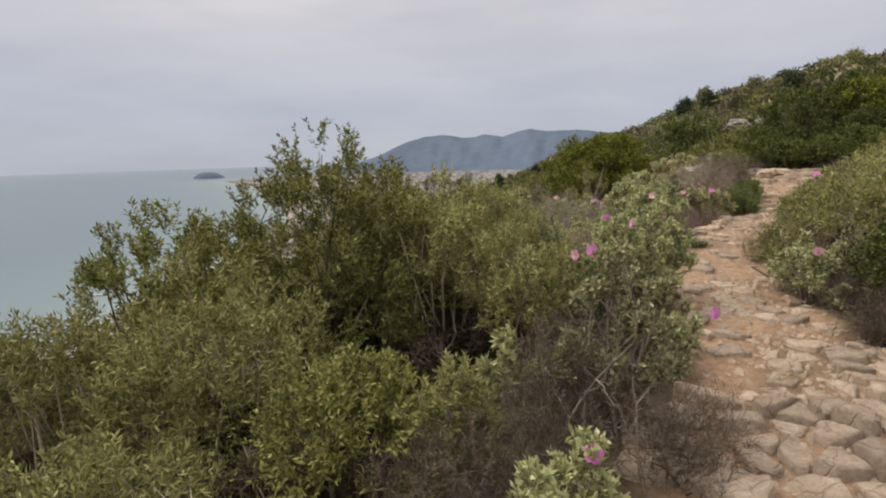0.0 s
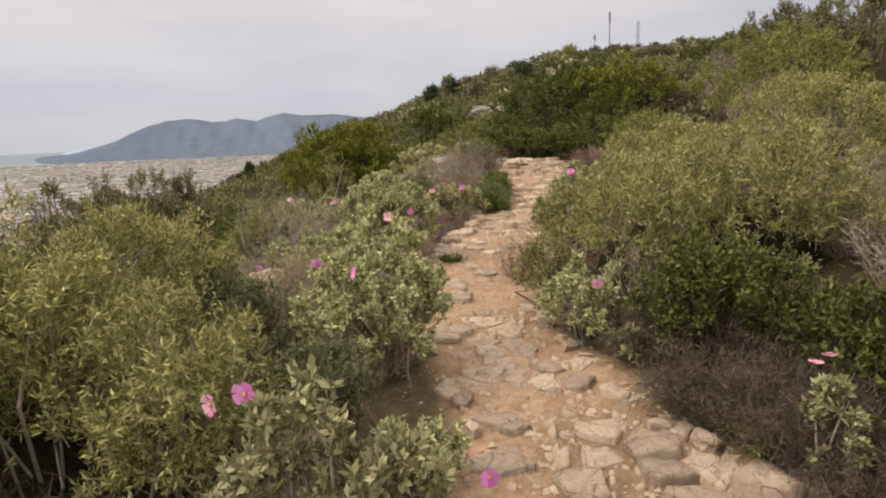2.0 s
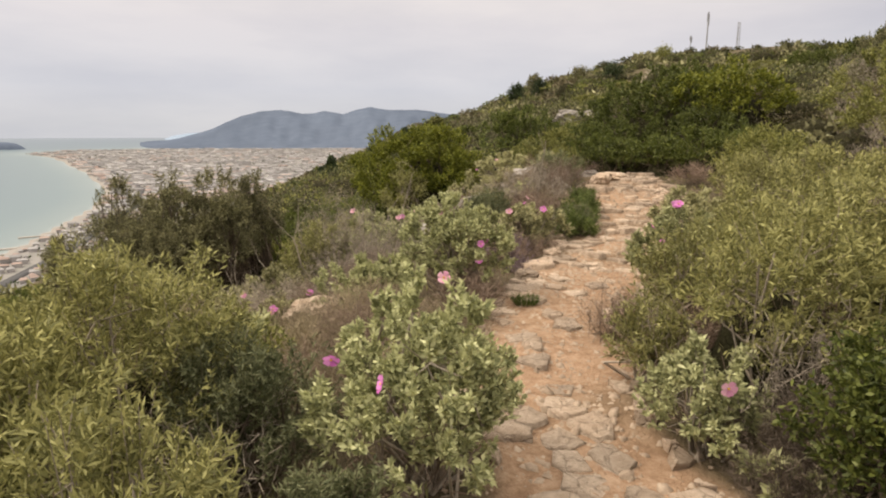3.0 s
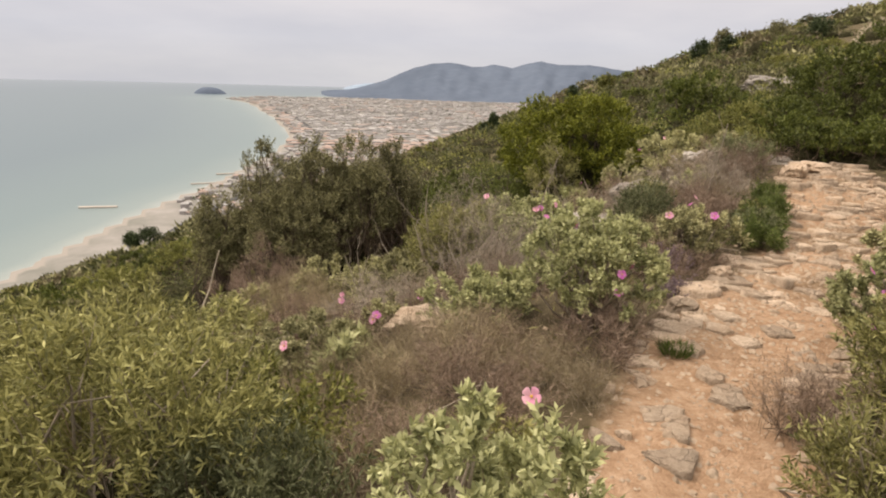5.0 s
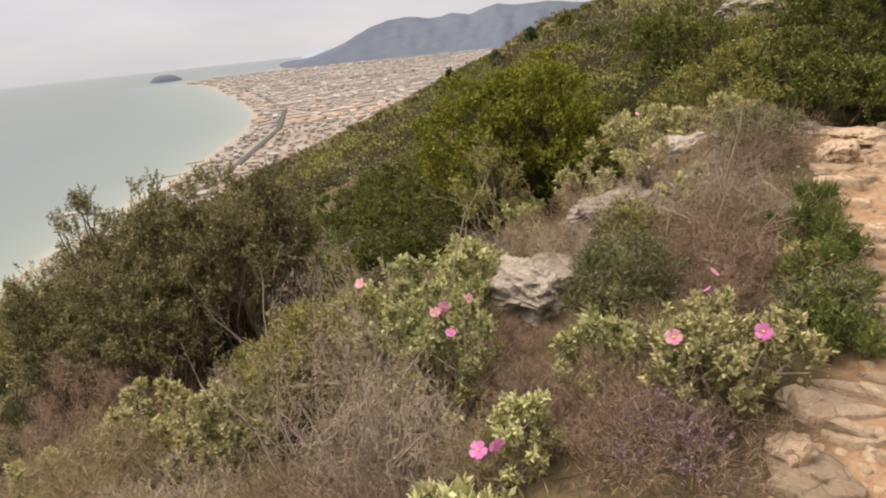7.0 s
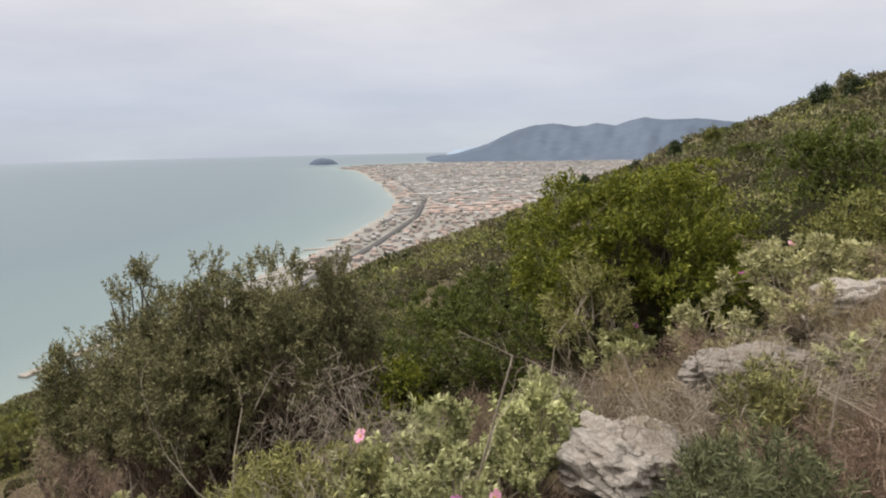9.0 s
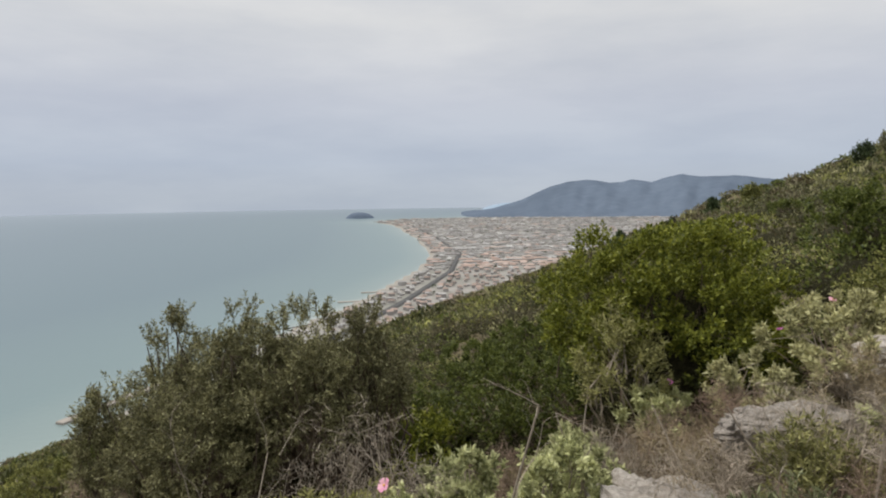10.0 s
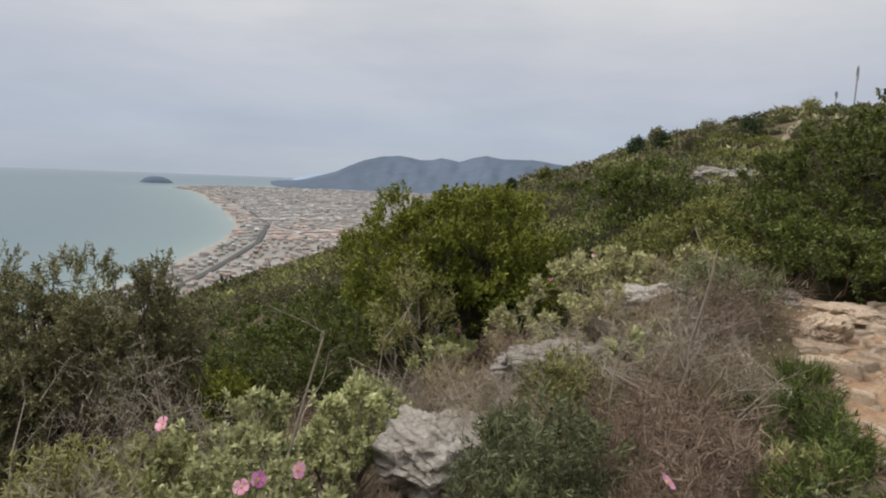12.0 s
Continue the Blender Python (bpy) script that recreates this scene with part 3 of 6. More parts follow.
def shrub_meshes(kind, seed, radius, height, fine=1.0):
    ll, lw, per, dens, lobes, reach, pull, stem, lmat, smat = SPECS[kind]
    rng = np.random.default_rng(seed)
    ll, lw = ll / math.sqrt(fine), lw / math.sqrt(fine)
    area = 2.0 * math.pi * radius * (0.5 * radius + 0.55 * height)
    n = max(24, int(area * dens * fine))
    knob, bare = KNOBS.get(kind, (0.1, 0.0))
    knob = min(knob, radius * 0.4)
    reach = min(reach, knob * 1.4) if kind in KNOBS else reach
    tip, root, d = crown_tips(rng, n, radius, height, lobes, 0.45 if kind == "oleaster" else 0.2, 0.1 if kind in KNOBS else 0.22, knob, kind in ("phillyrea", "oleaster", "lentisk", "broom"))
    way = unit(unit(tip - root * 0.6) * 0.5 + d + np.array([0, 0, pull]) + rng.normal(size=(n, 3)) * (0.6 if kind in ("heath", "heather", "straw", "drytwig") else 0.25))
    start = tip - way * reach
    t = rng.uniform(0.05, 1.0, (n, per, 1)) ** 0.7
    base = (start[:, None] + (tip - start)[:, None] * t).reshape(-1, 3)
    lway = (way[:, None] * rng.uniform(0.2, 1.0, (n, per, 1)) + rng.normal(size=(n, per, 3)) * 0.6).reshape(-1, 3)
    keep = (base[:, 2] > 0.0) & (base[:, 2] > height * bare * rng.uniform(0.35, 1.2, len(base)))
    lv, lf = leaves_of(rng, base[keep], lway[keep], ll, lw, 0.25, fine < 0.6)
    dry = None
    if bare > 0.15:
        k = max(60, int(n * (1.5 if kind == "oleaster" else 0.55)))
        q = rng.choice(n, k)
        u = rng.uniform(0.12, 0.8, (k, 1))
        p = root[q] + (start[q] - root[q]) * u + rng.normal(size=(k, 3)) * 0.05 * radius
        p[:, 2] = np.clip(p[:, 2], 0.01, height * (bare + 0.35))
        dry = mesh_of("dry_twigs", *leaves_of(rng, p, unit(start[q] - root[q]) + rng.normal(size=(k, 3)) * 0.55, (0.2 if kind == "oleaster" else 0.13) * min(1.5, 0.6 + height), 0.0035 / math.sqrt(min(fine, 1.0)) ** 0.7), M_HEATH)
    # stems: a few bent limbs, then the twigs that show
    m = max(6, min(46, n // 9))
    pick = rng.choice(n, m, replace=False)
    a, b = root[pick], start[pick]
    bend = a + (b - a) * 0.5 + rng.normal(size=(m, 3)) * 0.09 * height
    bend[:, 2] = np.abs(bend[:, 2])
    ch = [rods_of(a, bend, stem * 2.6, stem * 1.8), rods_of(bend, b, stem * 1.8, stem)]
    q = rng.choice(n, min(n, 50 + int(60 * fine)), replace=False)
    ch.append(rods_of(start[q], tip[q], stem * 0.55, stem * 0.25))
    q = rng.choice(n, min(n, 30 + int(30 * fine)), replace=False)
    near = pick[np.argmin(((start[q][:, None] - start[pick][None]) ** 2).sum(2), 1)]
    ch.append(rods_of(start[near], start[q], stem * 0.7, stem * 0.5))
    sv, sf = joined(ch)
    return mesh_of(kind + "_foliage", lv, lf, lmat), mesh_of(kind + "_stems", sv, sf, smat), tip, way, dry


def flower_mesh(mat, seed):
    """Five crumpled petals in a shallow cup."""
    rng = np.random.default_rng(seed)
    v, f = [], []
    for k in range(5):
        a = 2 * math.pi * k / 5 + rng.uniform(-0.12, 0.12)
        s, c = math.sin(a), math.cos(a)
        b = len(v)
        for r, w, z in ((0.004, 0.003, 0.0), (0.016, 0.012, 0.004), (0.027, 0.015, 0.009), (0.033, 0.007, 0.008)):
            for q in (-1, 1):
                zz = z + rng.uniform(-0.003, 0.004)
                v.append((c * r - s * w * q, s * r + c * w * q, zz))
        for i in range(3):
            f.append((b + 2 * i, b + 2 * i + 1, b + 2 * i + 3, b + 2 * i + 2))
    return mesh_of("petals", np.array(v), np.array(f), mat, True)


def knob_mesh():
    bm = bmesh.new()
    bmesh.ops.create_icosphere(bm, subdivisions=1, radius=0.0055)
    for q in bm.verts:
        q.co.z = q.co.z * 0.8 + 0.006
    me = bpy.data.meshes.new("stamens")
    bm.to_mesh(me)
    bm.free()
    me.materials.append(M_STAMEN)
    return me


PETALS = [flower_mesh(M_PETAL, 1), flower_mesh(M_PETAL, 2), flower_mesh(M_PETAL_P, 3)]
STAMENS = knob_mesh()


def bloom(parent, x, y, z, way, size=1.0, pale=False, seed=0):
    """One flower on a plant, facing along way."""
    q = Vector(way).to_track_quat("Z", "Y").to_matrix().to_4x4()
    m = Matrix.Translation((x, y, z)) @ q @ Matrix.Diagonal((size, size, size, 1))
    fl = part("flower", PETALS[2 if pale else seed % 2], parent, "pale pink crumpled flower" if pale else "magenta pink crumpled flower", m)
    part("stamens", STAMENS, fl, "yellow stamens")


NAMES = {
    "cistus": ("cistus_bush", "cistus bush"), "cistus_y": ("cistus_bush", "cistus bush"), "lentisk": ("mastic_bush", "mastic bush"), "lentisk_d": ("mastic_bush", "mastic bush"),
    "phillyrea": ("evergreen_shrub", "shrub"), "broom": ("broom_shrub", "shrub"), "oleaster": ("wild_olive_bush", "wild olive"),
    "rosemary": ("rosemary_bush", "rosemary"), "heath": ("dry_heath_shrub", "heath shrub"), "heather": ("heather_shrub", "heath shrub"), "straw": ("dry_grass_clump", "dry grass"), "drytwig": ("bare_shrub", "dead shrub"), "thyme": ("thyme_bush", "thyme"), "herb": ("green_herb", "herb"),
}


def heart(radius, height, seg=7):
    """A low dome for the inside of a bush; its near-black colour paints the shade there."""
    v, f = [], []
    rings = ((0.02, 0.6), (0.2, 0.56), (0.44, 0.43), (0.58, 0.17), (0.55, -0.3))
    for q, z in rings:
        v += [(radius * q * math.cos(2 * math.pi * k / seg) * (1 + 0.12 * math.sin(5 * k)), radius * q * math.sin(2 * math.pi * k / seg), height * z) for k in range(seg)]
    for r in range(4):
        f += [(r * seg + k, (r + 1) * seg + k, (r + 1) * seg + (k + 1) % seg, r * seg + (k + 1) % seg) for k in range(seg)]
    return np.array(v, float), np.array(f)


def shrub(kind, x, y, radius, height, label, seed, flowers=0, pale=0, lift=0.0, turn=0.0, fine=1.0):
    name, cat = NAMES[kind]
    fol, stems, tip, way, dry = shrub_meshes(kind, seed, radius, height, fine)
    top = thing(name, label, cat, pose(x, y, land_z(x, y) - 0.03 + lift, 0, 0, turn))
    tagged(part("woody_frame", stems, top), kind="stuff")
    part("foliage", fol, top)
    if dry is not None:
        tagged(part("twig_mass", dry, top, "bare brown twigs at the foot"), kind="stuff")
    # a dark dome is added so the gaps between leaves look shaded
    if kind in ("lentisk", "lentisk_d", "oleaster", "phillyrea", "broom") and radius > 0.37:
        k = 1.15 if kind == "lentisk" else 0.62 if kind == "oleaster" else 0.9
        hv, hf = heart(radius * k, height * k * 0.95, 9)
        part("inner_foliage", mesh_of("inner_foliage", hv, hf, M_SHADE, True), top, "near-black dome painting the shade inside the bush")
    rng = np.random.default_rng(seed + 500)
    out = np.argsort(-(np.linalg.norm(tip[:, :2], axis=1) * 0.6 + tip[:, 2]))[: max(flowers * 9, 1)]
    face = np.array([-0.45, -0.75, 0.5])
    out = out[np.argsort(-(tip[out] @ face))]
    for i in range(flowers):
        k = out[int(i * len(out) * 0.75 / max(flowers, 1))]
        p = tip[k] + way[k] * 0.02
        bloom(top, *p, way[k] * 0.5 + face + rng.normal(size=3) * 0.35, rng.uniform(0.75, 1.0), i < pale, i)
    return top


L_CIS = "pale grey-green cistus bush with soft oval leaves"
L_CISF = "grey-green cistus bush in bloom with pink flowers"
L_MAS = "dense bright green rounded mastic bush on the slope"
L_PHI = "dense olive-green evergreen shrub with narrow leaves"
L_BRO = "wispy grey-green broom shrub beside the path"
L_OLE = "tall dark wild olive bush with brown bare stems"
L_ROS = "dark green needle-leaved rosemary bush"
L_HEA = "dry brown heath shrub with thin dead stems"
L_STR = "clump of straw-coloured dry grass"

PLANTS = [
    # kind, x, y, radius, height (or 100 + the level of its top), label, flowers, pale
    ("phillyrea", -0.2, 4.75, 0.8, 101.6, L_PHI, 0, 0), ("phillyrea", -1.05, 4.5, 0.72, 101.26, L_PHI, 0, 0), ("broom", -0.6, 3.6, 0.6, 101.0, L_BRO, 0, 0),
    ("broom", -1.5, 3.7, 0.6, 100.84, L_BRO, 0, 0), ("broom", -0.9, 2.7, 0.5, 100.64, L_BRO, 0, 0), ("broom", 0.4, 4.6, 0.5, 101.3, L_BRO, 0, 0),
    ("phillyrea", 0.0, 3.0, 0.45, 100.72, L_PHI, 0, 0), ("phillyrea", -0.35, 2.3, 0.42, 100.5, L_PHI, 0, 0), ("broom", 0.85, 5.1, 0.45, 101.28, L_BRO, 0, 0),
    ("phillyrea", -2.6, 4.6, 0.8, 100.75, L_PHI, 0, 0), ("cistus", 0.58, 2.35, 0.17, 0.5, L_CISF, 0, 0), ("heath", 0.25, 2.6, 0.32, 0.42, L_HEA, 0, 0), ("broom", 0.3, 2.95, 0.2, 0.55, L_BRO, 0, 0),
    ("broom", 0.85, 4.1, 0.4, 101.05, L_BRO, 0, 0), ("heath", 0.85, 3.25, 0.38, 0.55, L_HEA, 0, 0), ("heath", 1.05, 2.75, 0.28, 0.42, L_HEA, 0, 0),
    ("cistus_y", 1.02, 3.2, 0.25, 101.05, L_CISF, 0, 0), ("heath", 0.6, 2.75, 0.3, 0.42, L_HEA, 0, 0), ("heath", 1.25, 3.55, 0.25, 0.4, L_HEA, 0, 0),
    ("cistus", 1.5, 3.72, 0.16, 0.38, L_CISF, 0, 0), ("cistus", 1.74, 4.62, 0.42, 101.12, L_CISF, 0, 0), ("rosemary", 1.15, 5.0, 0.4, 100.95, L_ROS, 0, 0),
    ("rosemary", 1.35, 4.2, 0.22, 0.5, L_ROS, 0, 0), ("broom", 0.6, 5.8, 0.55, 100.98, L_BRO, 0, 0), ("broom", -0.2, 6.1, 0.6, 100.9, L_BRO, 0, 0), ("phillyrea", -1.2, 5.9, 0.8, 100.6, L_PHI, 0, 0),
    ("phillyrea", 1.1, 5.65, 0.4, 100.75, L_PHI, 0, 0), ("heath", 1.95, 6.05, 0.42, 0.3, L_HEA, 0, 0), ("heath", 1.65, 5.55, 0.35, 0.28, L_HEA, 0, 0), ("straw", 1.6, 6.35, 0.3, 0.24, L_STR, 0, 0),
    ("cistus", 2.72, 6.85, 0.48, 101.14, L_CISF, 0, 0), ("cistus", 2.08, 7.03, 0.3, 100.72, L_CISF, 0, 0), ("cistus_y", 1.15, 7.0, 0.38, 0.55, L_CISF, 1, 1), ("cistus_y", 0.55, 7.3, 0.42, 0.6, L_CIS, 0, 0),
    ("cistus_y", 1.6, 7.55, 0.3, 0.42, L_CISF, 3, 1), ("heath", 1.9, 7.6, 0.4, 0.35, L_HEA, 0, 0), ("heath", 2.4, 7.8, 0.4, 0.4, L_HEA, 0, 0), ("straw", 2.0, 8.3, 0.35, 0.4, L_STR, 0, 0),
    ("oleaster", 0.5, 12.2, 0.55, 101.0, L_OLE, 0, 0), ("oleaster", 1.2, 12.1, 0.62, 101.02, L_OLE, 0, 0), ("oleaster", -0.05, 12.2, 0.52, 100.88, L_OLE, 0, 0), ("oleaster", -0.62, 12.1, 0.42, 100.36, L_OLE, 0, 0),
    ("oleaster", 1.75, 12.3, 0.42, 100.9, L_OLE, 0, 0), ("oleaster", 0.5, 11.6, 0.65, 100.55, L_OLE, 0, 0),
    ("drytwig", 2.35, 8.5, 0.45, 100.95, L_BRO, 0, 0), ("cistus", 2.85, 8.95, 0.38, 100.78, L_CISF, 2, 1), ("drytwig", 2.45, 8.25, 0.35, 0.5, "pale bare twiggy dead shrub on the slope", 0, 0), ("rosemary", 3.85, 8.8, 0.34, 101.0, L_ROS, 0, 0), ("broom", 3.8, 11.6, 0.38, 101.05, L_BRO, 0, 0), ("lentisk_d", 6.75, 10.95, 0.48, 101.42, L_MAS, 0, 0), ("lentisk_d", 7.15, 10.75, 0.5, 101.5, L_MAS, 0, 0), ("lentisk_d", 13.3, 17.0, 0.95, 103.4, L_MAS, 0, 0), ("lentisk_d", 12.5, 10.7, 1.0, 103.5, L_MAS, 0, 0), ("drytwig", 11.6, 10.6, 0.7, 103.2, "bare grey dead shrub among broom", 0, 0), ("heath", 2.72, 3.35, 0.25, 0.36, L_HEA, 0, 0), ("heath", 2.62, 3.12, 0.2, 0.24, L_HEA, 0, 0), ("heath", 2.85, 3.05, 0.22, 0.26, L_HEA, 0, 0), ("heath", 2.66, 3.72, 0.24, 0.36, L_HEA, 0, 0), ("heath", 0.2, 10.5, 0.6, 99.95, L_HEA, 0, 0), ("cistus_y", 0.97, 10.0, 0.45, 99.95, L_CIS, 0, 0), ("cistus_y", 1.45, 9.7, 0.38, 100.0, L_CIS, 0, 0), ("straw", 0.75, 9.55, 0.5, 99.95, L_HEA, 0, 0), ("heath", 4.05, 9.2, 0.3, 0.45, L_HEA, 0, 0), ("heath", 4.6, 9.0, 0.25, 0.3, L_HEA, 0, 0), ("broom", 2.1, 9.25, 0.4, 100.62, L_BRO, 0, 0), ("cistus_y", 1.75, 9.05, 0.34, 100.28, L_CIS, 0, 0), ("cistus", 2.55, 9.3, 0.34, 100.68, L_CISF, 1, 1), ("straw", 3.95, 8.45, 0.3, 0.28, L_STR, 0, 0), ("heath", 3.6, 8.05, 0.3, 0.28, L_HEA, 0, 0), ("heath", 4.3, 8.6, 0.28, 0.3, L_HEA, 0, 0), ("heath", 3.3, 8.75, 0.26, 0.28, L_HEA, 0, 0),
    ("cistus_y", 3.95, 8.05, 0.36, 0.5, L_CISF, 2, 1), ("heath", 3.55, 7.7, 0.4, 0.3, L_HEA, 0, 0), ("heath", 3.25, 8.2, 0.4, 0.3, L_HEA, 0, 0), ("heath", 4.3, 9.15, 0.3, 0.3, L_HEA, 0, 0),
    ("drytwig", 4.75, 9.4, 0.42, 0.6, "pale bare twiggy dead shrub on the slope", 0, 0), ("rosemary", 4.55, 8.25, 0.24, 0.33, L_ROS, 0, 0), ("lentisk", 4.3, 12.4, 1.1, 101.74, L_MAS, 0, 0), ("cistus_y", 5.1, 11.0, 0.6, 101.22, L_CISF, 1, 1),
    ("heath", 4.3, 10.6, 0.45, 0.4, L_HEA, 0, 0), ("heath", 5.3, 10.1, 0.5, 0.42, L_HEA, 0, 0), ("cistus", 4.0, 11.4, 0.3, 100.5, L_CISF, 0, 0), ("cistus", 3.4, 10.9, 0.3, 0.5, L_CIS, 0, 0),
    ("lentisk_d", 3.2, 12.6, 0.6, 0.6, L_MAS, 0, 0), ("lentisk_d", 2.2, 13.0, 0.9, 0.9, L_MAS, 0, 0), ("lentisk_d", 2.9, 14.5, 0.8, 0.7, L_MAS, 0, 0), ("rosemary", 5.55, 10.35, 0.35, 0.5, L_ROS, 0, 0),
    ("broom", -1.0, 8.6, 0.7, 0.8, L_BRO, 0, 0), ("broom", 0.1, 8.7, 0.6, 0.7, L_BRO, 0, 0), ("phillyrea", -2.2, 7.4, 0.9, 1.0, L_PHI, 0, 0),
    ("drytwig", 1.55, 8.5, 0.45, 0.55, "pale bare twiggy dead shrub on the slope", 0, 0), ("straw", 1.1, 8.9, 0.4, 0.4, L_STR, 0, 0), ("drytwig", 2.65, 8.15, 0.35, 0.7, "pale bare twiggy dead shrub on the slope", 0, 0), ("straw", 3.0, 8.05, 0.3, 0.32, L_STR, 0, 0),
    ("broom", 2.35, 9.3, 0.4, 100.78, L_BRO, 0, 0), ("heath", 3.45, 8.3, 0.3, 0.3, L_HEA, 0, 0), ("cistus", 3.45, 10.3, 0.22, 0.5, L_CIS, 0, 0), ("drytwig", 4.05, 9.9, 0.4, 0.5, "pale bare twiggy dead shrub on the slope", 0, 0),
    ("drytwig", 1.75, 7.9, 0.4, 0.55, "pale bare twiggy dead shrub on the slope", 0, 0), ("heath", 4.5, 9.25, 0.35, 0.4, L_STR, 0, 0),
    ("lentisk_d", 3.75, 12.2, 0.45, 100.5, L_MAS, 0, 0), ("lentisk_d", 5.5, 12.5, 0.45, 100.85, L_MAS, 0, 0), ("lentisk_d", 4.75, 11.9, 0.5, 100.75, L_MAS, 0, 0), ("cistus_y", 5.85, 11.2, 0.45, 101.2, L_CIS, 0, 0),
    ("thyme", 3.42, 7.25, 0.17, 0.15, "low thyme cushion in faded purple bloom", 0, 0), ("thyme", 3.6, 7.75, 0.22, 0.25, "low thyme cushion in faded purple bloom", 0, 0),
    ("heath", 0.9, 10.8, 0.6, 0.55, L_HEA, 0, 0), ("heath", 0.1, 10.6, 0.6, 0.5, L_HEA, 0, 0), ("broom", 1.5, 11.0, 0.5, 0.6, L_BRO, 0, 0), ("heath", -0.6, 10.3, 0.6, 0.5, L_HEA, 0, 0), ("cistus_y", 0.3, 9.5, 0.5, 0.7, L_CIS, 0, 0), ("heath", 0.75, 8.9, 0.4, 0.5, L_HEA, 0, 0),
    ("straw", 5.0, 10.3, 0.4, 0.42, L_STR, 0, 0), ("heath", 3.3, 9.6, 0.35, 0.35, L_HEA, 0, 0), ("straw", 4.0, 10.6, 0.35, 0.35, L_STR, 0, 0),
    ("herb", 4.5, 8.15, 0.24, 0.3, "fresh green feathery herb at the path's edge", 0, 0), ("herb", 4.72, 8.45, 0.24, 0.32, "fresh green feathery herb at the path's edge", 0, 0), ("herb", 4.95, 8.8, 0.24, 0.28, "fresh green feathery herb at the path's edge", 0, 0),
    ("herb", 5.15, 9.15, 0.24, 0.26, "fresh green feathery herb at the path's edge", 0, 0), ("cistus", 3.05, 8.0, 0.2, 0.4, L_CISF, 0, 0), ("cistus_y", 3.75, 7.95, 0.25, 0.5, L_CISF, 0, 0), ("cistus", 3.55, 8.35, 0.22, 0.45, L_CISF, 0, 0),
    ("cistus", 2.8, 9.75, 0.42, 100.66, L_CIS, 0, 0), ("drytwig", 2.4, 9.55, 0.45, 101.0, "pale bare twiggy dead shrub on the slope", 0, 0), ("cistus", 3.2, 10.0, 0.25, 100.75, L_CISF, 0, 0), ("straw", 3.0, 9.4, 0.3, 0.35, L_STR, 0, 0),
    ("drytwig", 4.4, 9.9, 0.45, 0.55, "pale bare twiggy dead shrub on the slope", 0, 0), ("broom", 4.3, 9.7, 0.3, 0.45, L_BRO, 0, 0),
    ("lentisk_d", 6.95, 11.3, 0.6, 101.5, L_MAS, 0, 0), ("lentisk_d", 7.6, 10.7, 0.6, 101.5, L_MAS, 0, 0), ("drytwig", 5.4, 10.3, 0.3, 0.4, "pale bare twiggy dead shrub on the slope", 0, 0), ("cistus_y", 4.5, 10.9, 0.4, 0.5, L_CIS, 0, 0),
    ("straw", 2.0, 6.5, 0.32, 0.3, L_STR, 0, 0), ("straw", 1.7, 6.75, 0.34, 0.3, L_STR, 0, 0), ("straw", 2.3, 6.3, 0.28, 0.24, L_STR, 0, 0), ("straw", 1.35, 6.6, 0.34, 0.34, L_STR, 0, 0), ("straw", 2.45, 5.95, 0.2, 0.18, L_STR, 0, 0),
    ("straw", 1.1, 6.2, 0.32, 0.32, L_STR, 0, 0),
    ("lentisk_d", 3.05, 15.2, 0.8, 0.85, L_MAS, 0, 0), ("lentisk_d", 3.75, 14.2, 0.7, 0.85, L_MAS, 0, 0), ("lentisk", 2.2, 12.6, 0.55, 0.7, L_MAS, 0, 0), ("lentisk_d", 2.4, 16.8, 0.9, 0.9, L_MAS, 0, 0), ("lentisk_d", 3.3, 17.4, 0.9, 0.9, L_MAS, 0, 0),
    # uphill of the path
    ("lentisk_d", 8.75, 12.45, 1.0, 102.72, L_MAS, 0, 0), ("lentisk", 9.5, 11.7, 1.15, 102.72, L_MAS, 0, 0), ("oleaster", 10.5, 8.9, 1.1, 103.3, L_OLE, 0, 0), ("oleaster", 11.3, 8.1, 1.1, 103.5, L_OLE, 0, 0), ("drytwig", 9.7, 8.9, 0.8, 102.7, "bare grey dead shrub among broom", 0, 0),
    ("lentisk_d", 9.2, 14.2, 0.9, 102.3, L_MAS, 0, 0),
    ("heath", 2.82, 3.15, 0.3, 0.36, L_HEA, 0, 0), ("heath", 2.95, 3.75, 0.3, 0.36, L_HEA, 0, 0), ("lentisk_d", 3.0, 2.9, 0.35, 0.42, L_MAS, 0, 0),
    ("heath", 2.78, 4.05, 0.22, 0.3, L_HEA, 0, 0), ("broom", 3.0, 5.05, 0.24, 0.5, L_BRO, 0, 0), ("heath", 3.2, 5.6, 0.24, 0.35, L_HEA, 0, 0), ("lentisk_d", 7.3, 10.3, 0.5, 101.45, L_MAS, 0, 0),
    ("lentisk_d", 8.5, 11.0, 0.8, 101.95, L_MAS, 0, 0), ("phillyrea", 6.35, 11.6, 0.45, 101.3, L_PHI, 0, 0), ("phillyrea", 7.2, 12.9, 0.7, 101.6, L_PHI, 0, 0), ("drytwig", 7.2, 6.6, 0.8, 102.0, "bare grey dead shrub among broom", 0, 0),
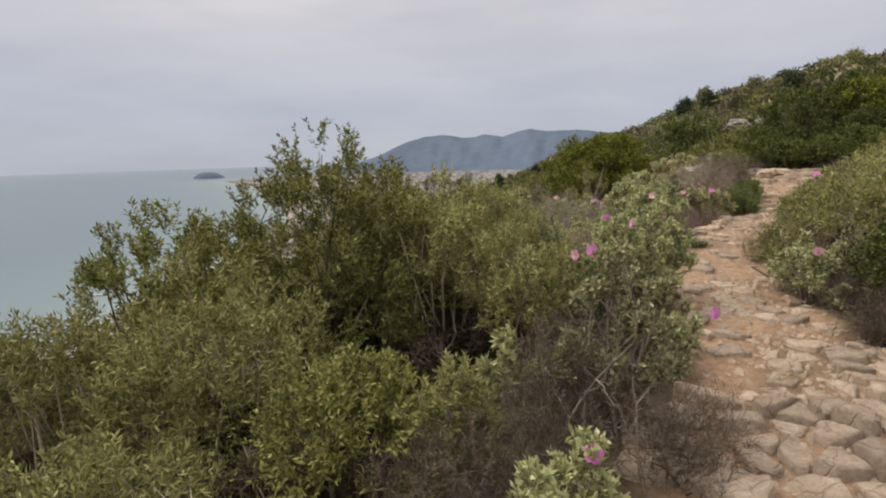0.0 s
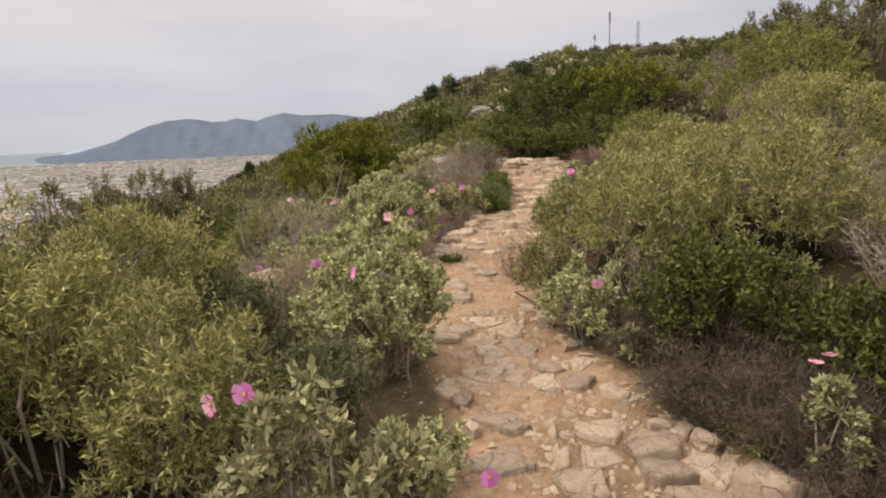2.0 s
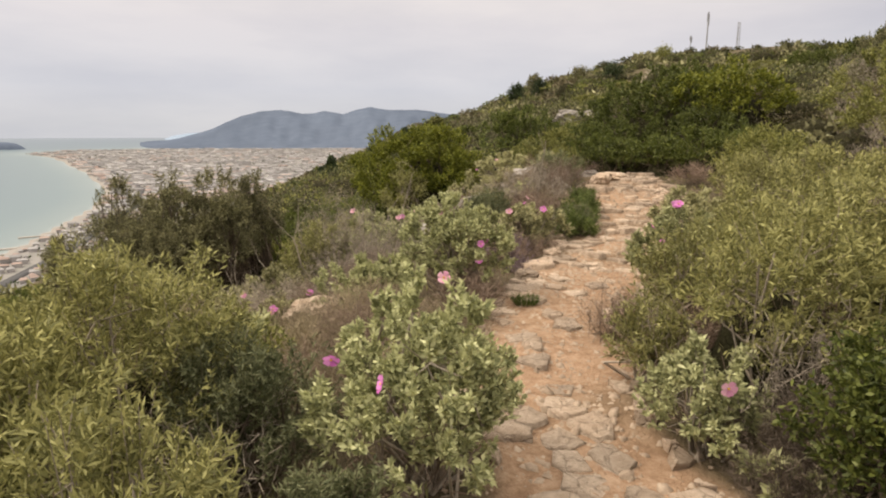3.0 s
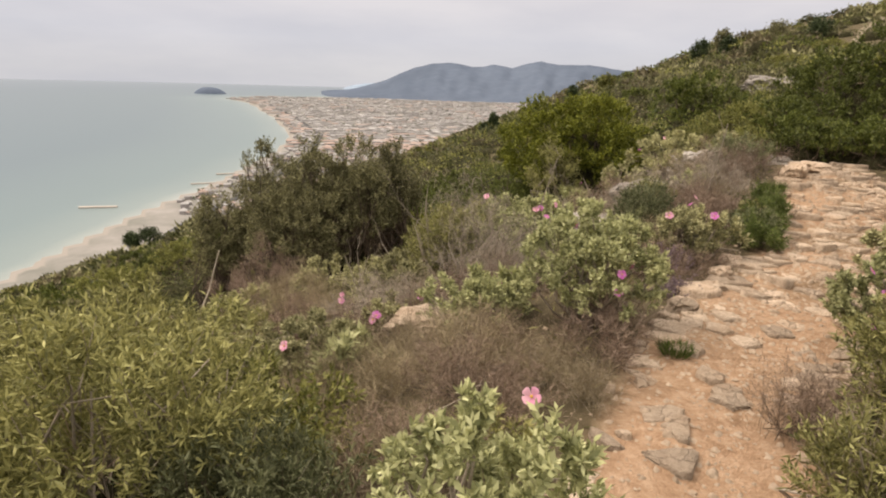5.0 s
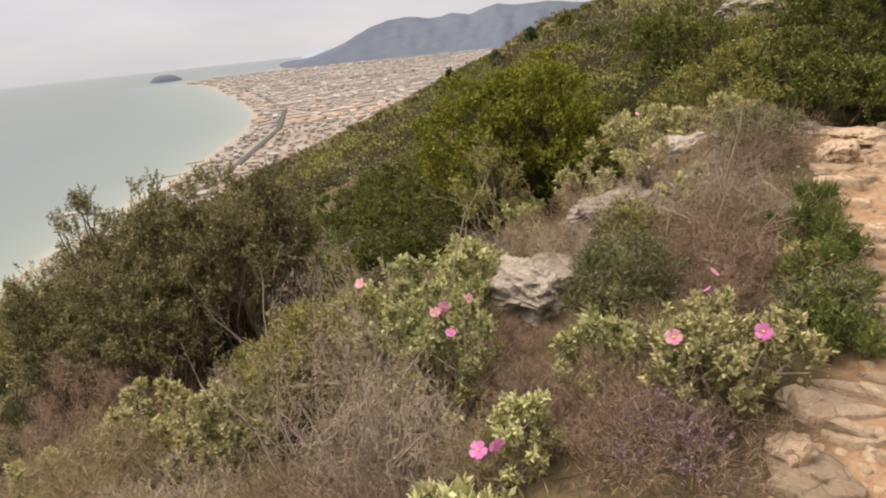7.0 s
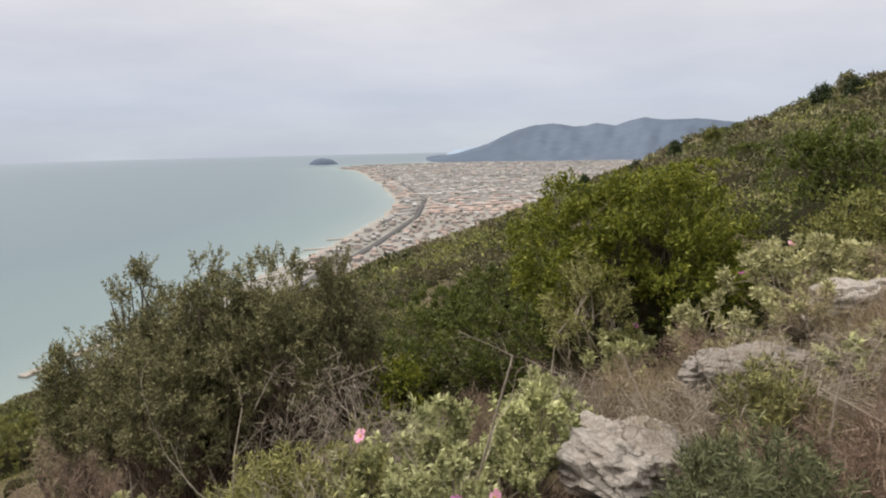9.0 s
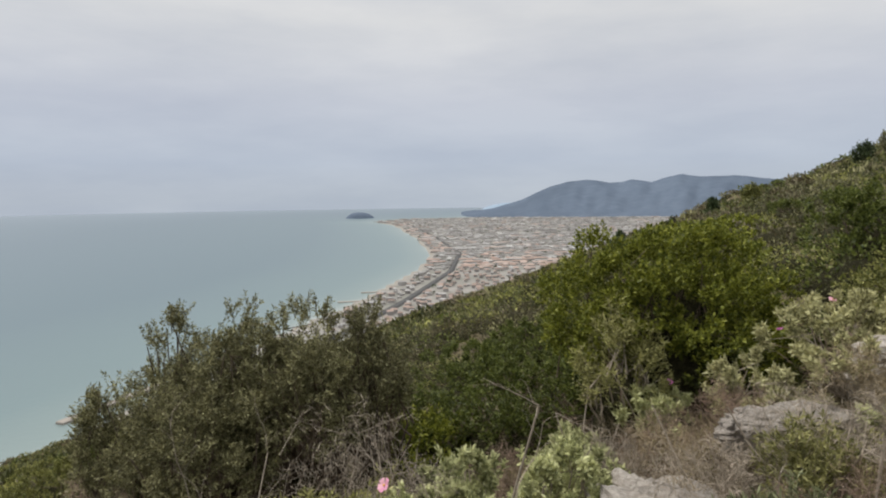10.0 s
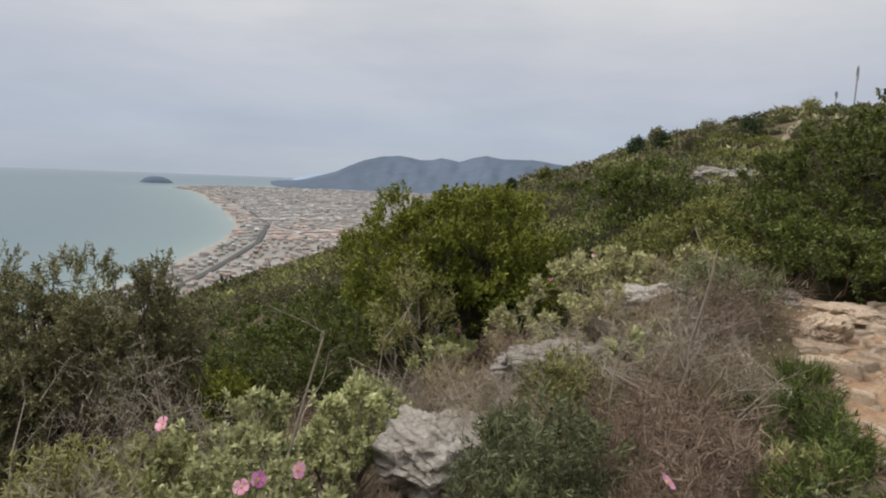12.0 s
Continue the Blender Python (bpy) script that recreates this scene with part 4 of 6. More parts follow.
    ("cistus", 2.62, 3.14, 0.1, 100.75, L_CISF, 0, 0), ("heath", 2.64, 3.32, 0.24, 0.32, L_HEA, 0, 0), ("heath", 2.62, 2.95, 0.2, 0.22, L_HEA, 0, 0), ("heath", 2.95, 2.72, 0.26, 0.26, L_HEA, 0, 0), ("lentisk_d", 3.05, 3.85, 0.42, 101.05, L_MAS, 0, 0), ("lentisk_d", 3.25, 3.35, 0.45, 100.88, L_MAS, 0, 0), ("heath", 2.82, 3.5, 0.28, 0.36, L_HEA, 0, 0),
    ("heath", 2.78, 2.8, 0.28, 0.3, L_HEA, 0, 0), ("cistus", 2.83, 4.5, 0.27, 0.44, L_CISF, 0, 0), ("broom", 3.4, 4.75, 0.5, 101.32, L_BRO, 0, 0), ("heath", 3.0, 4.15, 0.3, 0.4, L_HEA, 0, 0),
    ("broom", 4.2, 4.6, 0.7, 101.5, L_BRO, 0, 0), ("broom", 3.6, 5.45, 0.38, 101.15, L_BRO, 0, 0), ("broom", 4.55, 5.5, 0.6, 101.5, L_BRO, 0, 0), ("heath", 3.35, 5.1, 0.26, 0.4, L_HEA, 0, 0),
    ("cistus", 4.12, 6.2, 0.36, 0.65, L_CISF, 2, 0), ("cistus_y", 4.75, 6.85, 0.35, 0.65, L_CIS, 0, 0), ("broom", 5.35, 6.5, 0.55, 101.5, L_BRO, 0, 0), ("broom", 5.9, 7.3, 0.45, 101.45, L_BRO, 0, 0),
    ("drytwig", 4.6, 4.0, 0.5, 0.7, "bare grey dead shrub among broom", 0, 0), ("drytwig", 5.2, 5.2, 0.6, 0.9, "bare grey dead shrub among broom", 0, 0), ("broom", 6.2, 5.6, 0.8, 101.9, L_BRO, 0, 0),
    ("phillyrea", 6.7, 8.0, 0.6, 101.65, L_PHI, 0, 0), ("lentisk_d", 7.7, 9.6, 0.8, 101.7, L_MAS, 0, 0), ("lentisk_d", 7.5, 12.0, 0.8, 101.75, L_MAS, 0, 0), ("phillyrea", 8.3, 7.4, 1.0, 102.7, L_PHI, 0, 0),
    ("broom", 5.4, 3.4, 0.8, 101.65, L_BRO, 0, 0), ("phillyrea", 7.4, 4.2, 1.1, 102.2, L_PHI, 0, 0), ("heath", 3.6, 2.4, 0.5, 0.4, L_HEA, 0, 0), ("lentisk_d", 4.4, 2.6, 0.6, 0.8, L_MAS, 0, 0),
    ("phillyrea", 6.2, 12.2, 0.6, 0.8, L_PHI, 0, 0), ("phillyrea", 9.6, 12.6, 0.8, 101.9, L_MAS, 0, 0), ("phillyrea", 11.8, 9.8, 1.2, 102.7, L_PHI, 0, 0), ("phillyrea", 9.6, 15.6, 1.0, 101.7, L_MAS, 0, 0),
    ("lentisk_d", 7.2, 14.5, 1.0, 1.2, L_MAS, 0, 0),
]


def far_fine(x, y):
    """Coarser foliage on plants that the path never comes near."""
    d = min(math.hypot(x - a, y - b) for a, b in ((0, 0.8), (0.9, 2.4), (1.4, 3.2), (2, 4.5), (3, 6.9)))
    return 1.15 if d < 1.4 else 0.85 if d < 2.4 else max(0.2, 0.85 * (2.4 / d) ** 0.8)


CISTUS = []
for i_, (kind_, x_, y_, r_, h_, label_, fl_, pale_) in enumerate(PLANTS):
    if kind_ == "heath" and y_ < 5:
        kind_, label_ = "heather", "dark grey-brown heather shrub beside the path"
    h_ = h_ if h_ < 10 else (h_ - 100) - land_z(x_, y_) + 0.03
    ob_ = shrub(kind_, x_, y_, r_, h_, label_, 100 + i_, fl_, pale_, 0.0, 0.0, 1.0 if kind_ == "lentisk" and 4 < x_ < 5 else 0.75 if kind_ == "oleaster" and x_ < 5 else far_fine(x_, y_))
    if kind_.startswith("cistus"):
        CISTUS.append(ob_)

# single blooms on the cistus bushes: x, y, z, pale
BLOOMS = [(0.94, 3.25, 0.99, 0), (0.88, 3.28, 0.97, 1), (2.5, 3.13, 0.775, 1), (2.55, 3.12, 0.79, 1), (1.49, 4.18, 0.97, 0), (1.39, 4.31, 1.0, 0), (1.87, 4.78, 1.07, 1), (2.83, 6.66, 0.81, 0), (2.87, 6.64, 0.82, 0),
          (2.23, 7.03, 0.6, 0), (2.81, 7.19, 1.05, 0), (2.77, 7.2, 1.03, 0), (2.71, 6.38, 0.86, 0), (2.75, 6.5, 0.72, 0), (4.65, 11.0, 0.98, 0), (4.1, 11.45, 0.5, 0), (2.6, 6.85, 1.0, 1),
          (2.9, 8.55, 0.67, 0), (3.95, 8.2, 0.86, 0), (3.03, 8.78, 0.73, 1), (4.02, 8.28, 0.9, 1), (3.82, 6.15, 0.95, 0), (3.8, 6.02, 0.88, 0), (3.76, 5.98, 0.74, 0),
          (1.23, 8.4, 0.05, 1), (1.3, 7.15, 0.45, 1), (2.68, 4.28, 0.75, 1), (1.41, 3.15, 0.73, 0), (0.61, 2.29, 0.62, 0), (5.4, 11.2, 1.12, 1)]
rng_ = np.random.default_rng(8)
for i_, (x_, y_, z_, pale_) in enumerate(BLOOMS):
    ob_ = min(CISTUS, key=lambda o: (o.location.x - x_) ** 2 + (o.location.y - y_) ** 2)
    q_ = rng_.normal(size=3) * 0.55 + np.array([-0.4, -0.75, 0.55])
    bloom(ob_, x_ - ob_.location.x, y_ - ob_.location.y, z_ - ob_.location.z, q_, rng_.uniform(0.6, 0.85), bool(pale_), i_)

# dense thickets on the shoulder of the hill
for i_, (az_, dist_, r_, h_, kind_) in enumerate(((38.5, 42, 1.3, 1.1, "lentisk_d"), (41.5, 46, 1.5, 1.3, "lentisk_d"), (44.5, 43, 1.4, 1.2, "lentisk_d"), (36.0, 52, 1.3, 1.1, "phillyrea"), (47.5, 40, 1.4, 1.2, "phillyrea"), (33.0, 34, 1.1, 1.0, "phillyrea"),
                                                  (28.0, 30, 1.1, 0.9, "lentisk_d"), (51.5, 30, 1.4, 1.4, "lentisk_d"), (55.0, 34, 1.5, 1.5, "phillyrea"), (22.5, 24, 1.0, 0.8, "lentisk_d"), (18.0, 20, 1.2, 1.1, "lentisk"), (12.0, 18, 1.2, 1.2, "phillyrea"),
                                                  (-37.0, 17, 1.2, 1.3, "phillyrea"), (-33.0, 18, 1.3, 1.4, "lentisk_d"), (-29.5, 17, 1.2, 1.5, "phillyrea"), (-26.0, 19, 1.3, 1.5, "lentisk_d"), (-23.0, 18, 1.1, 1.4, "phillyrea"), (-20.0, 20, 1.2, 1.4, "lentisk_d"))):
    x_, y_ = 2.8 + dist_ * math.sin(radians(az_)), 6 + dist_ * math.cos(radians(az_))
    shrub(kind_, x_, y_, r_, h_, "dense dark green thicket on the hill's shoulder", 400 + i_, 0, 0, 0.0, 0.0, 0.2)


# ---- scrub that covers the hillside ----
def clump(rng, n, radius, height, leaf, upright=0.4):
    """A coarse bush: leaf sprays over a rounded mound with a solid heart."""
    d = unit(rng.normal(size=(n, 3)))
    d[:, 2] = np.abs(d[:, 2]) - 0.15
    lump = 1 + 0.22 * np.sin(d[:, 0] * 5 + rng.uniform(0, 6)) * np.sin(d[:, 1] * 5 + rng.uniform(0, 6)) + rng.normal(size=n) * 0.07
    lump = lump * (1 - 0.4 * rng.uniform(size=n) ** 2)
    p = d * lump[:, None] * np.array([radius, radius, height * 0.62]) + np.array([0, 0, height * 0.34])
    return leaves_of(rng, p - d * leaf * 0.4, d + rng.normal(size=(n, 3)) * 0.6 + np.array([0, 0, upright]), leaf, leaf * 0.6, 0.25, True)


def scrub(name, label, mat, seed, count, r0, r1, az0, az1, leaf, n, size, tall, share):
    """Bushes strewn over a sector of the hillside, as one mesh."""
    rng = np.random.default_rng(seed)
    shapes = [clump(rng, n, 1.0, tall, leaf) for _ in range(6)]
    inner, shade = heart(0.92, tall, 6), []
    a = np.radians(rng.uniform(az0, az1, count))
    r = np.sqrt(rng.uniform(r0 * r0, r1 * r1, count)) if r1 < 80 else r0 * (r1 / r0) ** rng.uniform(0, 1, count) ** 0.62
    x, y = 2.8 + r * np.sin(a), 6 + r * np.cos(a)
    z, _ = land(x, y)
    d, _, along = near_line(x, y, LINE)
    patch = wobble(x, y, 0.16 if r1 < 60 else 0.05, seed) + rng.normal(size=count) * 0.35
    dt, _, _ = near_line(x, y, TRACK)
    ok = (z > -95) & ((d > 1.3 + size) | (along > 17.3)) & (patch > share) & (dt > 0.9)
    ch = []
    for px, py, pz in zip(x[ok], y[ok], z[ok]):
        v, f = shapes[rng.integers(0, 6)]
        t, s = rng.uniform(0, 6.28), size * (0.5 + 1.1 * rng.uniform() ** 1.6)
        c, q = math.cos(t) * s, math.sin(t) * s
        up = s * rng.uniform(0.75, 1.25)
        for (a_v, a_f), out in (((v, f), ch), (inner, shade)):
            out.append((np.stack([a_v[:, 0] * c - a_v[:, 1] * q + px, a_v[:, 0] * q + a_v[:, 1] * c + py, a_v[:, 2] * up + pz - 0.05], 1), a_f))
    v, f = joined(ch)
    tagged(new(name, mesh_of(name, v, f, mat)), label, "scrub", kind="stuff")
    # the scrub's inner shade: dark domes added under the leaf sprays
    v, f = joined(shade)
    tagged(new("scrub_interior", mesh_of("scrub_interior", v, f, M_SHADE, True)), "near-black domes painting the shade inside the hillside scrub", "scrub", kind="stuff")


for i_, (mat_, word_, share_) in enumerate(((M_LENTISK_D, "deep green", 0.35), (M_MAQUIS, "dark green", -0.4), (M_OLIVE, "grey-green", 0.0), (M_DRYHILL, "dry brown", -0.25), (M_PHILL, "olive-green", 0.15))):
    scrub("hillside_scrub", word_ + " low scrub covering the near hillside", mat_, 40 + i_, 95, 6.6, 15, -50, 68, 0.06, 720, 0.6, 0.85, share_ - 0.4)
    scrub("hillside_scrub", word_ + " low scrub covering the hillside", mat_, 50 + i_, 250, 15, 36, -50, 68, 0.11, 210, 0.7, 0.9, share_ - 0.25)
    scrub("middle_scrub", word_ + " scrub on the hillside", mat_, 80 + i_, 420, 24, 75, -50, 68, 0.16, 130, 0.95, 0.8, -1.2 if i_ == 1 else 0.05)
    scrub("hillside_scrub", word_ + " low scrub on the slope behind", mat_, 90 + i_, 110, 6.0, 30, 66, 312, 0.15, 170, 0.75, 0.9, share_ - 0.4)
    scrub("distant_scrub", word_ + " scrub on the far hillside", mat_, 60 + i_, 1500, 45, 330, -60, 75, 0.3, 76, 1.3, 0.8, share_ - 0.1)


# ---- low cover between the larger bushes ----
def low_cover():
    """Small clumps of heath, dry grass, herbs and twigs, each a plant of its own, strewn beside the path."""
    rng = np.random.default_rng(77)
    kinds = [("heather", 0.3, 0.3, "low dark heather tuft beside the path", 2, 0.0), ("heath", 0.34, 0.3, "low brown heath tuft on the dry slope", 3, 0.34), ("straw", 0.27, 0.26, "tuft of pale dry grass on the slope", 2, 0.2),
             ("broom", 0.24, 0.3, "small grey-green herb tuft beside the path", 2, 0.2), ("cistus", 0.2, 0.28, "young pale cistus plant", 2, 0.12),
             ("drytwig", 0.34, 0.42, "bare twiggy dead plant", 2, 0.14)]
    protos = []
    for k, (kind, r, h, label, n, w) in enumerate(kinds):
        for q in range(n):
            fol, stems, _, _, _ = shrub_meshes(kind, 900 + 10 * k + q, r, h, 0.36)
            protos.append((kind, label, fol, stems, w / n))
    w = np.array([q[4] for q in protos])
    spots = []
    firsts = {}
    for _ in range(9000):
        if len(spots) >= 230:
            break
        x, y = rng.uniform(-2.5, 7.0), rng.uniform(1.2, 13.0)
        d, side, along = near_line(np.array([x]), np.array([y]), LINE)
        half = float(np.interp(along[0], np.arange(len(HALF)), HALF))
        if d[0] < half + 0.2 or d[0] > 5.5:
            continue
        if math.hypot(x - 2.3, (y - 2.3) * 1.3) < 0.75:
            continue
        if min(math.hypot(x - a, y - b) for a, b in ((0.08, 0.8), (0.5, 1.7), (0.93, 2.4), (1.3, 3.0))) < 0.55:
            continue
        if any((x - a) ** 2 + (y - b) ** 2 < 0.27 ** 2 for a, b in spots):
            continue
        spots.append((x, y))
        i = int(rng.choice(len(protos), p=w / w.sum()))
        if protos[i][0] in ("straw", "heath") and y < 4.8:
            i = int(rng.integers(0, 2))
        kind, label, fol, stems, _ = protos[i]
        s = rng.uniform(0.75, 1.35) * (0.8 if d[0] < half + 0.4 else 1.0)
        m = pose(x, y, land_z(x, y) - 0.02, 0, 0, rng.uniform(0, 360)) @ Matrix.Diagonal((s, s, s * rng.uniform(0.8, 1.2), 1))
        if i in firsts:
            copy_thing(firsts[i], m)
        else:
            top = thing(NAMES[kind][0].replace("shrub", "tuft").replace("bush", "tuft"), label, NAMES[kind][1], m, group="low plants beside the path")
            tagged(part("woody_frame", stems, top), kind="stuff")
            part("foliage", fol, top)
            firsts[i] = top


low_cover()


def green_tuft(x, y, radius, height, seed, n=420):
    rng = np.random.default_rng(seed)
    a, q = rng.uniform(0, 6.283, n), np.sqrt(rng.uniform(0, 1, n)) * radius
    base = np.stack([q * np.cos(a), q * np.sin(a), np.zeros(n)], 1)
    way = np.stack([np.cos(a) * 0.45, np.sin(a) * 0.45, np.ones(n)], 1) + rng.normal(size=(n, 3)) * 0.25
    v, f = leaves_of(rng, base, way, height, 0.005)
    ob = tagged(new("grass_tuft", mesh_of("grass_tuft", v, f, M_GRASS)), "fresh green grass tuft at the path's edge", "grass", group="grass tufts")
    ob.matrix_basis = pose(x, y, land_z(x, y) - 0.01)


for i_, (x_, y_, r_, h_) in enumerate(((3.02, 6.35, 0.07, 0.07), (1.15, 2.35, 0.08, 0.05), (5.45, 9.5, 0.1, 0.12))):
    green_tuft(x_, y_, r_, h_, 300 + i_)


# ---- bare dead branches ----
def dead_branch(name, label, x, y, height, lean, seed, forks=5, thick=0.011):
    rng = np.random.default_rng(seed)
    a, b, ra, rb = [], [], [], []

    def grow(p, d, length, r, depth):
        steps = 6
        for _ in range(steps):
            q = p + d * (length / steps)
            a.append(p)
            b.append(q)
            ra.append(r)
            rb.append(r * 0.86)
            r *= 0.86
            d = d + rng.normal(size=3) * (0.2 if depth else 0.12)
            d = d / np.linalg.norm(d)
            p = q
            if depth < 3 and rng.uniform() < forks / 8:
                e = d + rng.normal(size=3) * 0.55 + np.array([0, 0, 0.15])
                grow(p, e / np.linalg.norm(e), length * rng.uniform(0.2, 0.38), r * 0.6, depth + 1)

    d0 = np.array([lean[0], lean[1], 1.0])
    grow(np.zeros(3), d0 / np.linalg.norm(d0), height, thick, 0)
    v, f = rods_of(a, b, np.array(ra), np.array(rb))
    ob = tagged(new(name, mesh_of(name, v, f, M_TWIG)), label, "dead branch")
    ob.matrix_basis = pose(x, y, land_z(x, y) - 0.03)


dead_branch("dead_branch", "bare forked grey dead branch rising from broom", 2.75, 9.25, 1.4, (0.0, 0.02), 3, 6, 0.011)
dead_branch("dead_branch", "pale twiggy dead branch standing among cistus", 2.15, 8.75, 0.9, (-0.25, 0.0), 40, 7, 0.009)
dead_branch("dead_branch", "pale twiggy dead branch standing among cistus", 2.5, 8.8, 0.95, (0.15, -0.1), 43, 7, 0.009)
dead_branch("dead_branch", "pale twiggy dead branch standing among cistus", 1.95, 8.95, 0.8, (-0.5, 0.1), 46, 7, 0.009)
dead_branch("dead_branch", "pale twiggy dead branch standing among cistus", 2.85, 8.7, 0.7, (0.4, 0.0), 49, 7, 0.008)
for i_, (x_, y_, h_, lx_, ly_) in enumerate(((1.5, 8.9, 0.75, -0.3, -0.2), (1.25, 9.3, 0.8, 0.2, 0.1), (1.8, 8.6, 0.65, 0.3, -0.3), (2.0, 9.4, 0.8, -0.1, 0.2), (2.55, 8.5, 0.6, 0.5, -0.1), (3.0, 9.0, 0.6, -0.4, 0.1), (3.9, 9.4, 0.55, 0.3, -0.2), (4.35, 9.2, 0.6, -0.3, 0.0), (2.25, 8.35, 0.6, 0.1, -0.4))):
    dead_branch("dead_branch", "pale twiggy dead branch standing in dry scrub", x_, y_, h_, (lx_, ly_), 60 + 3 * i_, 6, 0.008)
dead_branch("dead_branch", "bare thin grey dead branch leaning over broom", 2.5, 9.2, 1.25, (-0.35, 0.1), 8, 7, 0.007)
dead_branch("dead_branch", "bare thin grey dead branch leaning over broom", 2.3, 9.1, 1.2, (-0.6, 0.0), 12, 7, 0.007)
dead_branch("dead_branch", "crooked dark bare stem in dry heath", 4.65, 9.35, 0.85, (0.25, -0.1), 15, 4, 0.014)
dead_branch("dead_branch", "pale crooked dead branch lying in heath", 1.55, 5.9, 0.6, (0.9, -0.5), 18, 6, 0.008)
dead_branch("dead_branch", "pale crooked dead branch lying in heath", 1.1, 6.2, 0.6, (-0.9, 0.3), 21, 6, 0.008)
dead_branch("dead_branch", "thin dead stems in brown heath by the path", 0.95, 2.7, 0.5, (-0.4, -0.2), 24, 7, 0.006)
dead_branch("dead_branch", "thin dead stems in brown heath by the path", 0.7, 3.0, 0.65, (0.2, -0.3), 27, 7, 0.006)
dead_branch("dead_branch", "pale upright dead stalk on the slope", -0.35, 9.6, 1.25, (0.03, 0.05), 30, 1, 0.016)
dead_branch("dead_branch", "twiggy leafless shoot above evergreen shrubs", -0.15, 4.7, 1.75, (-0.1, 0.0), 33, 4, 0.008)


# ---- stones of the path ----
def slab_mesh(seed, n=6, thick=0.5):
    """An irregular weathered slab about one unit across, with chamfered, uneven edges."""
    rng = np.random.default_rng(seed)
    an = np.sort((np.arange(n) + rng.uniform(-0.33, 0.33, n)) * 2 * math.pi / n)
    rad = rng.uniform(0.28, 0.68, n)
    ring = np.stack([np.cos(an) * rad, np.sin(an) * rad * rng.uniform(0.62, 1.0)], 1)
    v = []
    for k, z, j in ((0.94, -thick, 0.03), (1.03, -0.07, 0.03), (0.93, 0.0, 0.022)):
        v += [(x * k + rng.uniform(-j, j), y * k + rng.uniform(-j, j), z + rng.uniform(-0.03, 0.03)) for x, y in ring]
    inner = [(x * 0.5 + rng.uniform(-0.05, 0.05), y * 0.5 + rng.uniform(-0.05, 0.05), 0.03 + rng.uniform(-0.045, 0.045)) for x, y in ring[::2]]
    v += inner
    bm = bmesh.new()
    bv = [bm.verts.new(p) for p in v]
    for r in range(2):
        for k in range(n):
            bm.faces.new((bv[r * n + k], bv[r * n + (k + 1) % n], bv[(r + 1) * n + (k + 1) % n], bv[(r + 1) * n + k]))
    m = len(inner)
    for k in range(m):
        o, o1, o2 = 2 * n + 2 * k, 2 * n + 2 * k + 1, 2 * n + (2 * k + 2) % n
        i0, i1 = 3 * n + k, 3 * n + (k + 1) % m
        bm.faces.new((bv[o], bv[o1], bv[i0]))
        bm.faces.new((bv[o1], bv[o2], bv[i1]))
        bm.faces.new((bv[o1], bv[i1], bv[i0]))
    bm.faces.new([bv[3 * n + k] for k in range(m)])
    bmesh.ops.recalc_face_normals(bm, faces=bm.faces)
    me = bpy.data.meshes.new("stone")
    bm.to_mesh(me)
    bm.free()
    me.materials.append(M_STONE)
    return me


def crag(name, label, x, y, sx, sy, sz, turn, seed, mat=None, detail=5, lift=0.0):
    """A weathered outcrop: a broken, bedded block with pits and ledges."""
    rng = np.random.default_rng(seed)
    bm = bmesh.new()
    bmesh.ops.create_icosphere(bm, subdivisions=detail, radius=0.5)
    o = Vector((seed * 3.7, seed * 1.9, seed * 5.3))
    for q in bm.verts:
        d = q.co.copy()
        box = max(abs(d.x), abs(d.y), abs(d.z))
        d = d * (0.6 + 0.4 * 0.5 / max(box, 0.01) * 0.8)
        k = 1 + 0.34 * noise.noise(d * 2.3 + o) + 0.26 * noise.noise(d * 5.1 + o) - 0.2 * abs(noise.noise(d * 9 + o)) + 0.06 * noise.noise(d * 19 + o)
        d = d * k
        lean = 0.09 * max(0.0, 0.5 + 1.6 * noise.noise(d * 2.6 + o * 2))
        bed = d.z * 7 + d.x * 3 + 2.2 * noise.noise(d * 3 + o)
        d.x *= 1 + lean * (abs(bed - math.floor(bed) - 0.5) * 2 - 0.5)
        d.y *= 1 + lean * (abs(bed - math.floor(bed) - 0.5) * 2 - 0.5)
        q.co = Vector((d.x * sx, d.y * sy, (d.z + 0.18) * sz * 1.5))
    me = bpy.data.meshes.new(name)
    bm.to_mesh(me)
    bm.free()
    me.materials.append(mat or M_ROCK)
    ob = tagged(new(name, me), label, "rock")
    ob.matrix_basis = pose(x, y, land_z(x, y) + lift, rng.uniform(-8, 8), rng.uniform(-8, 8), turn)


L_CRAG = "weathered bedded grey limestone outcrop among shrubs"
crag("rock_outcrop", L_CRAG, 3.68, 9.9, 0.62, 0.8, 0.3, 25, 1, None, 5, 0.02)
crag("rock_outcrop", "weathered bedded grey limestone ledge above the dark thicket", 11.0, 18.7, 1.7, 0.7, 0.35, 15, 54, None, 4, 0.35)
crag("rock_outcrop", L_CRAG, 4.45, 10.3, 0.75, 0.4, 0.18, 10, 2, None, 5, 0.1)
crag("rock_outcrop", L_CRAG, 5.2, 10.6, 0.65, 0.4, 0.2, -20, 3, None, 5, 0.12)
crag("rock_outcrop", "pale flat limestone outcrop beside a cistus bush", 1.85, 7.3, 0.55, 0.3, 0.14, 10, 4, M_STONE, 5, 0.08)
crag("rock_outcrop", "pale limestone ledge at the top of the path", 6.45, 10.3, 0.55, 0.35, 0.1, 20, 5, M_STONE)
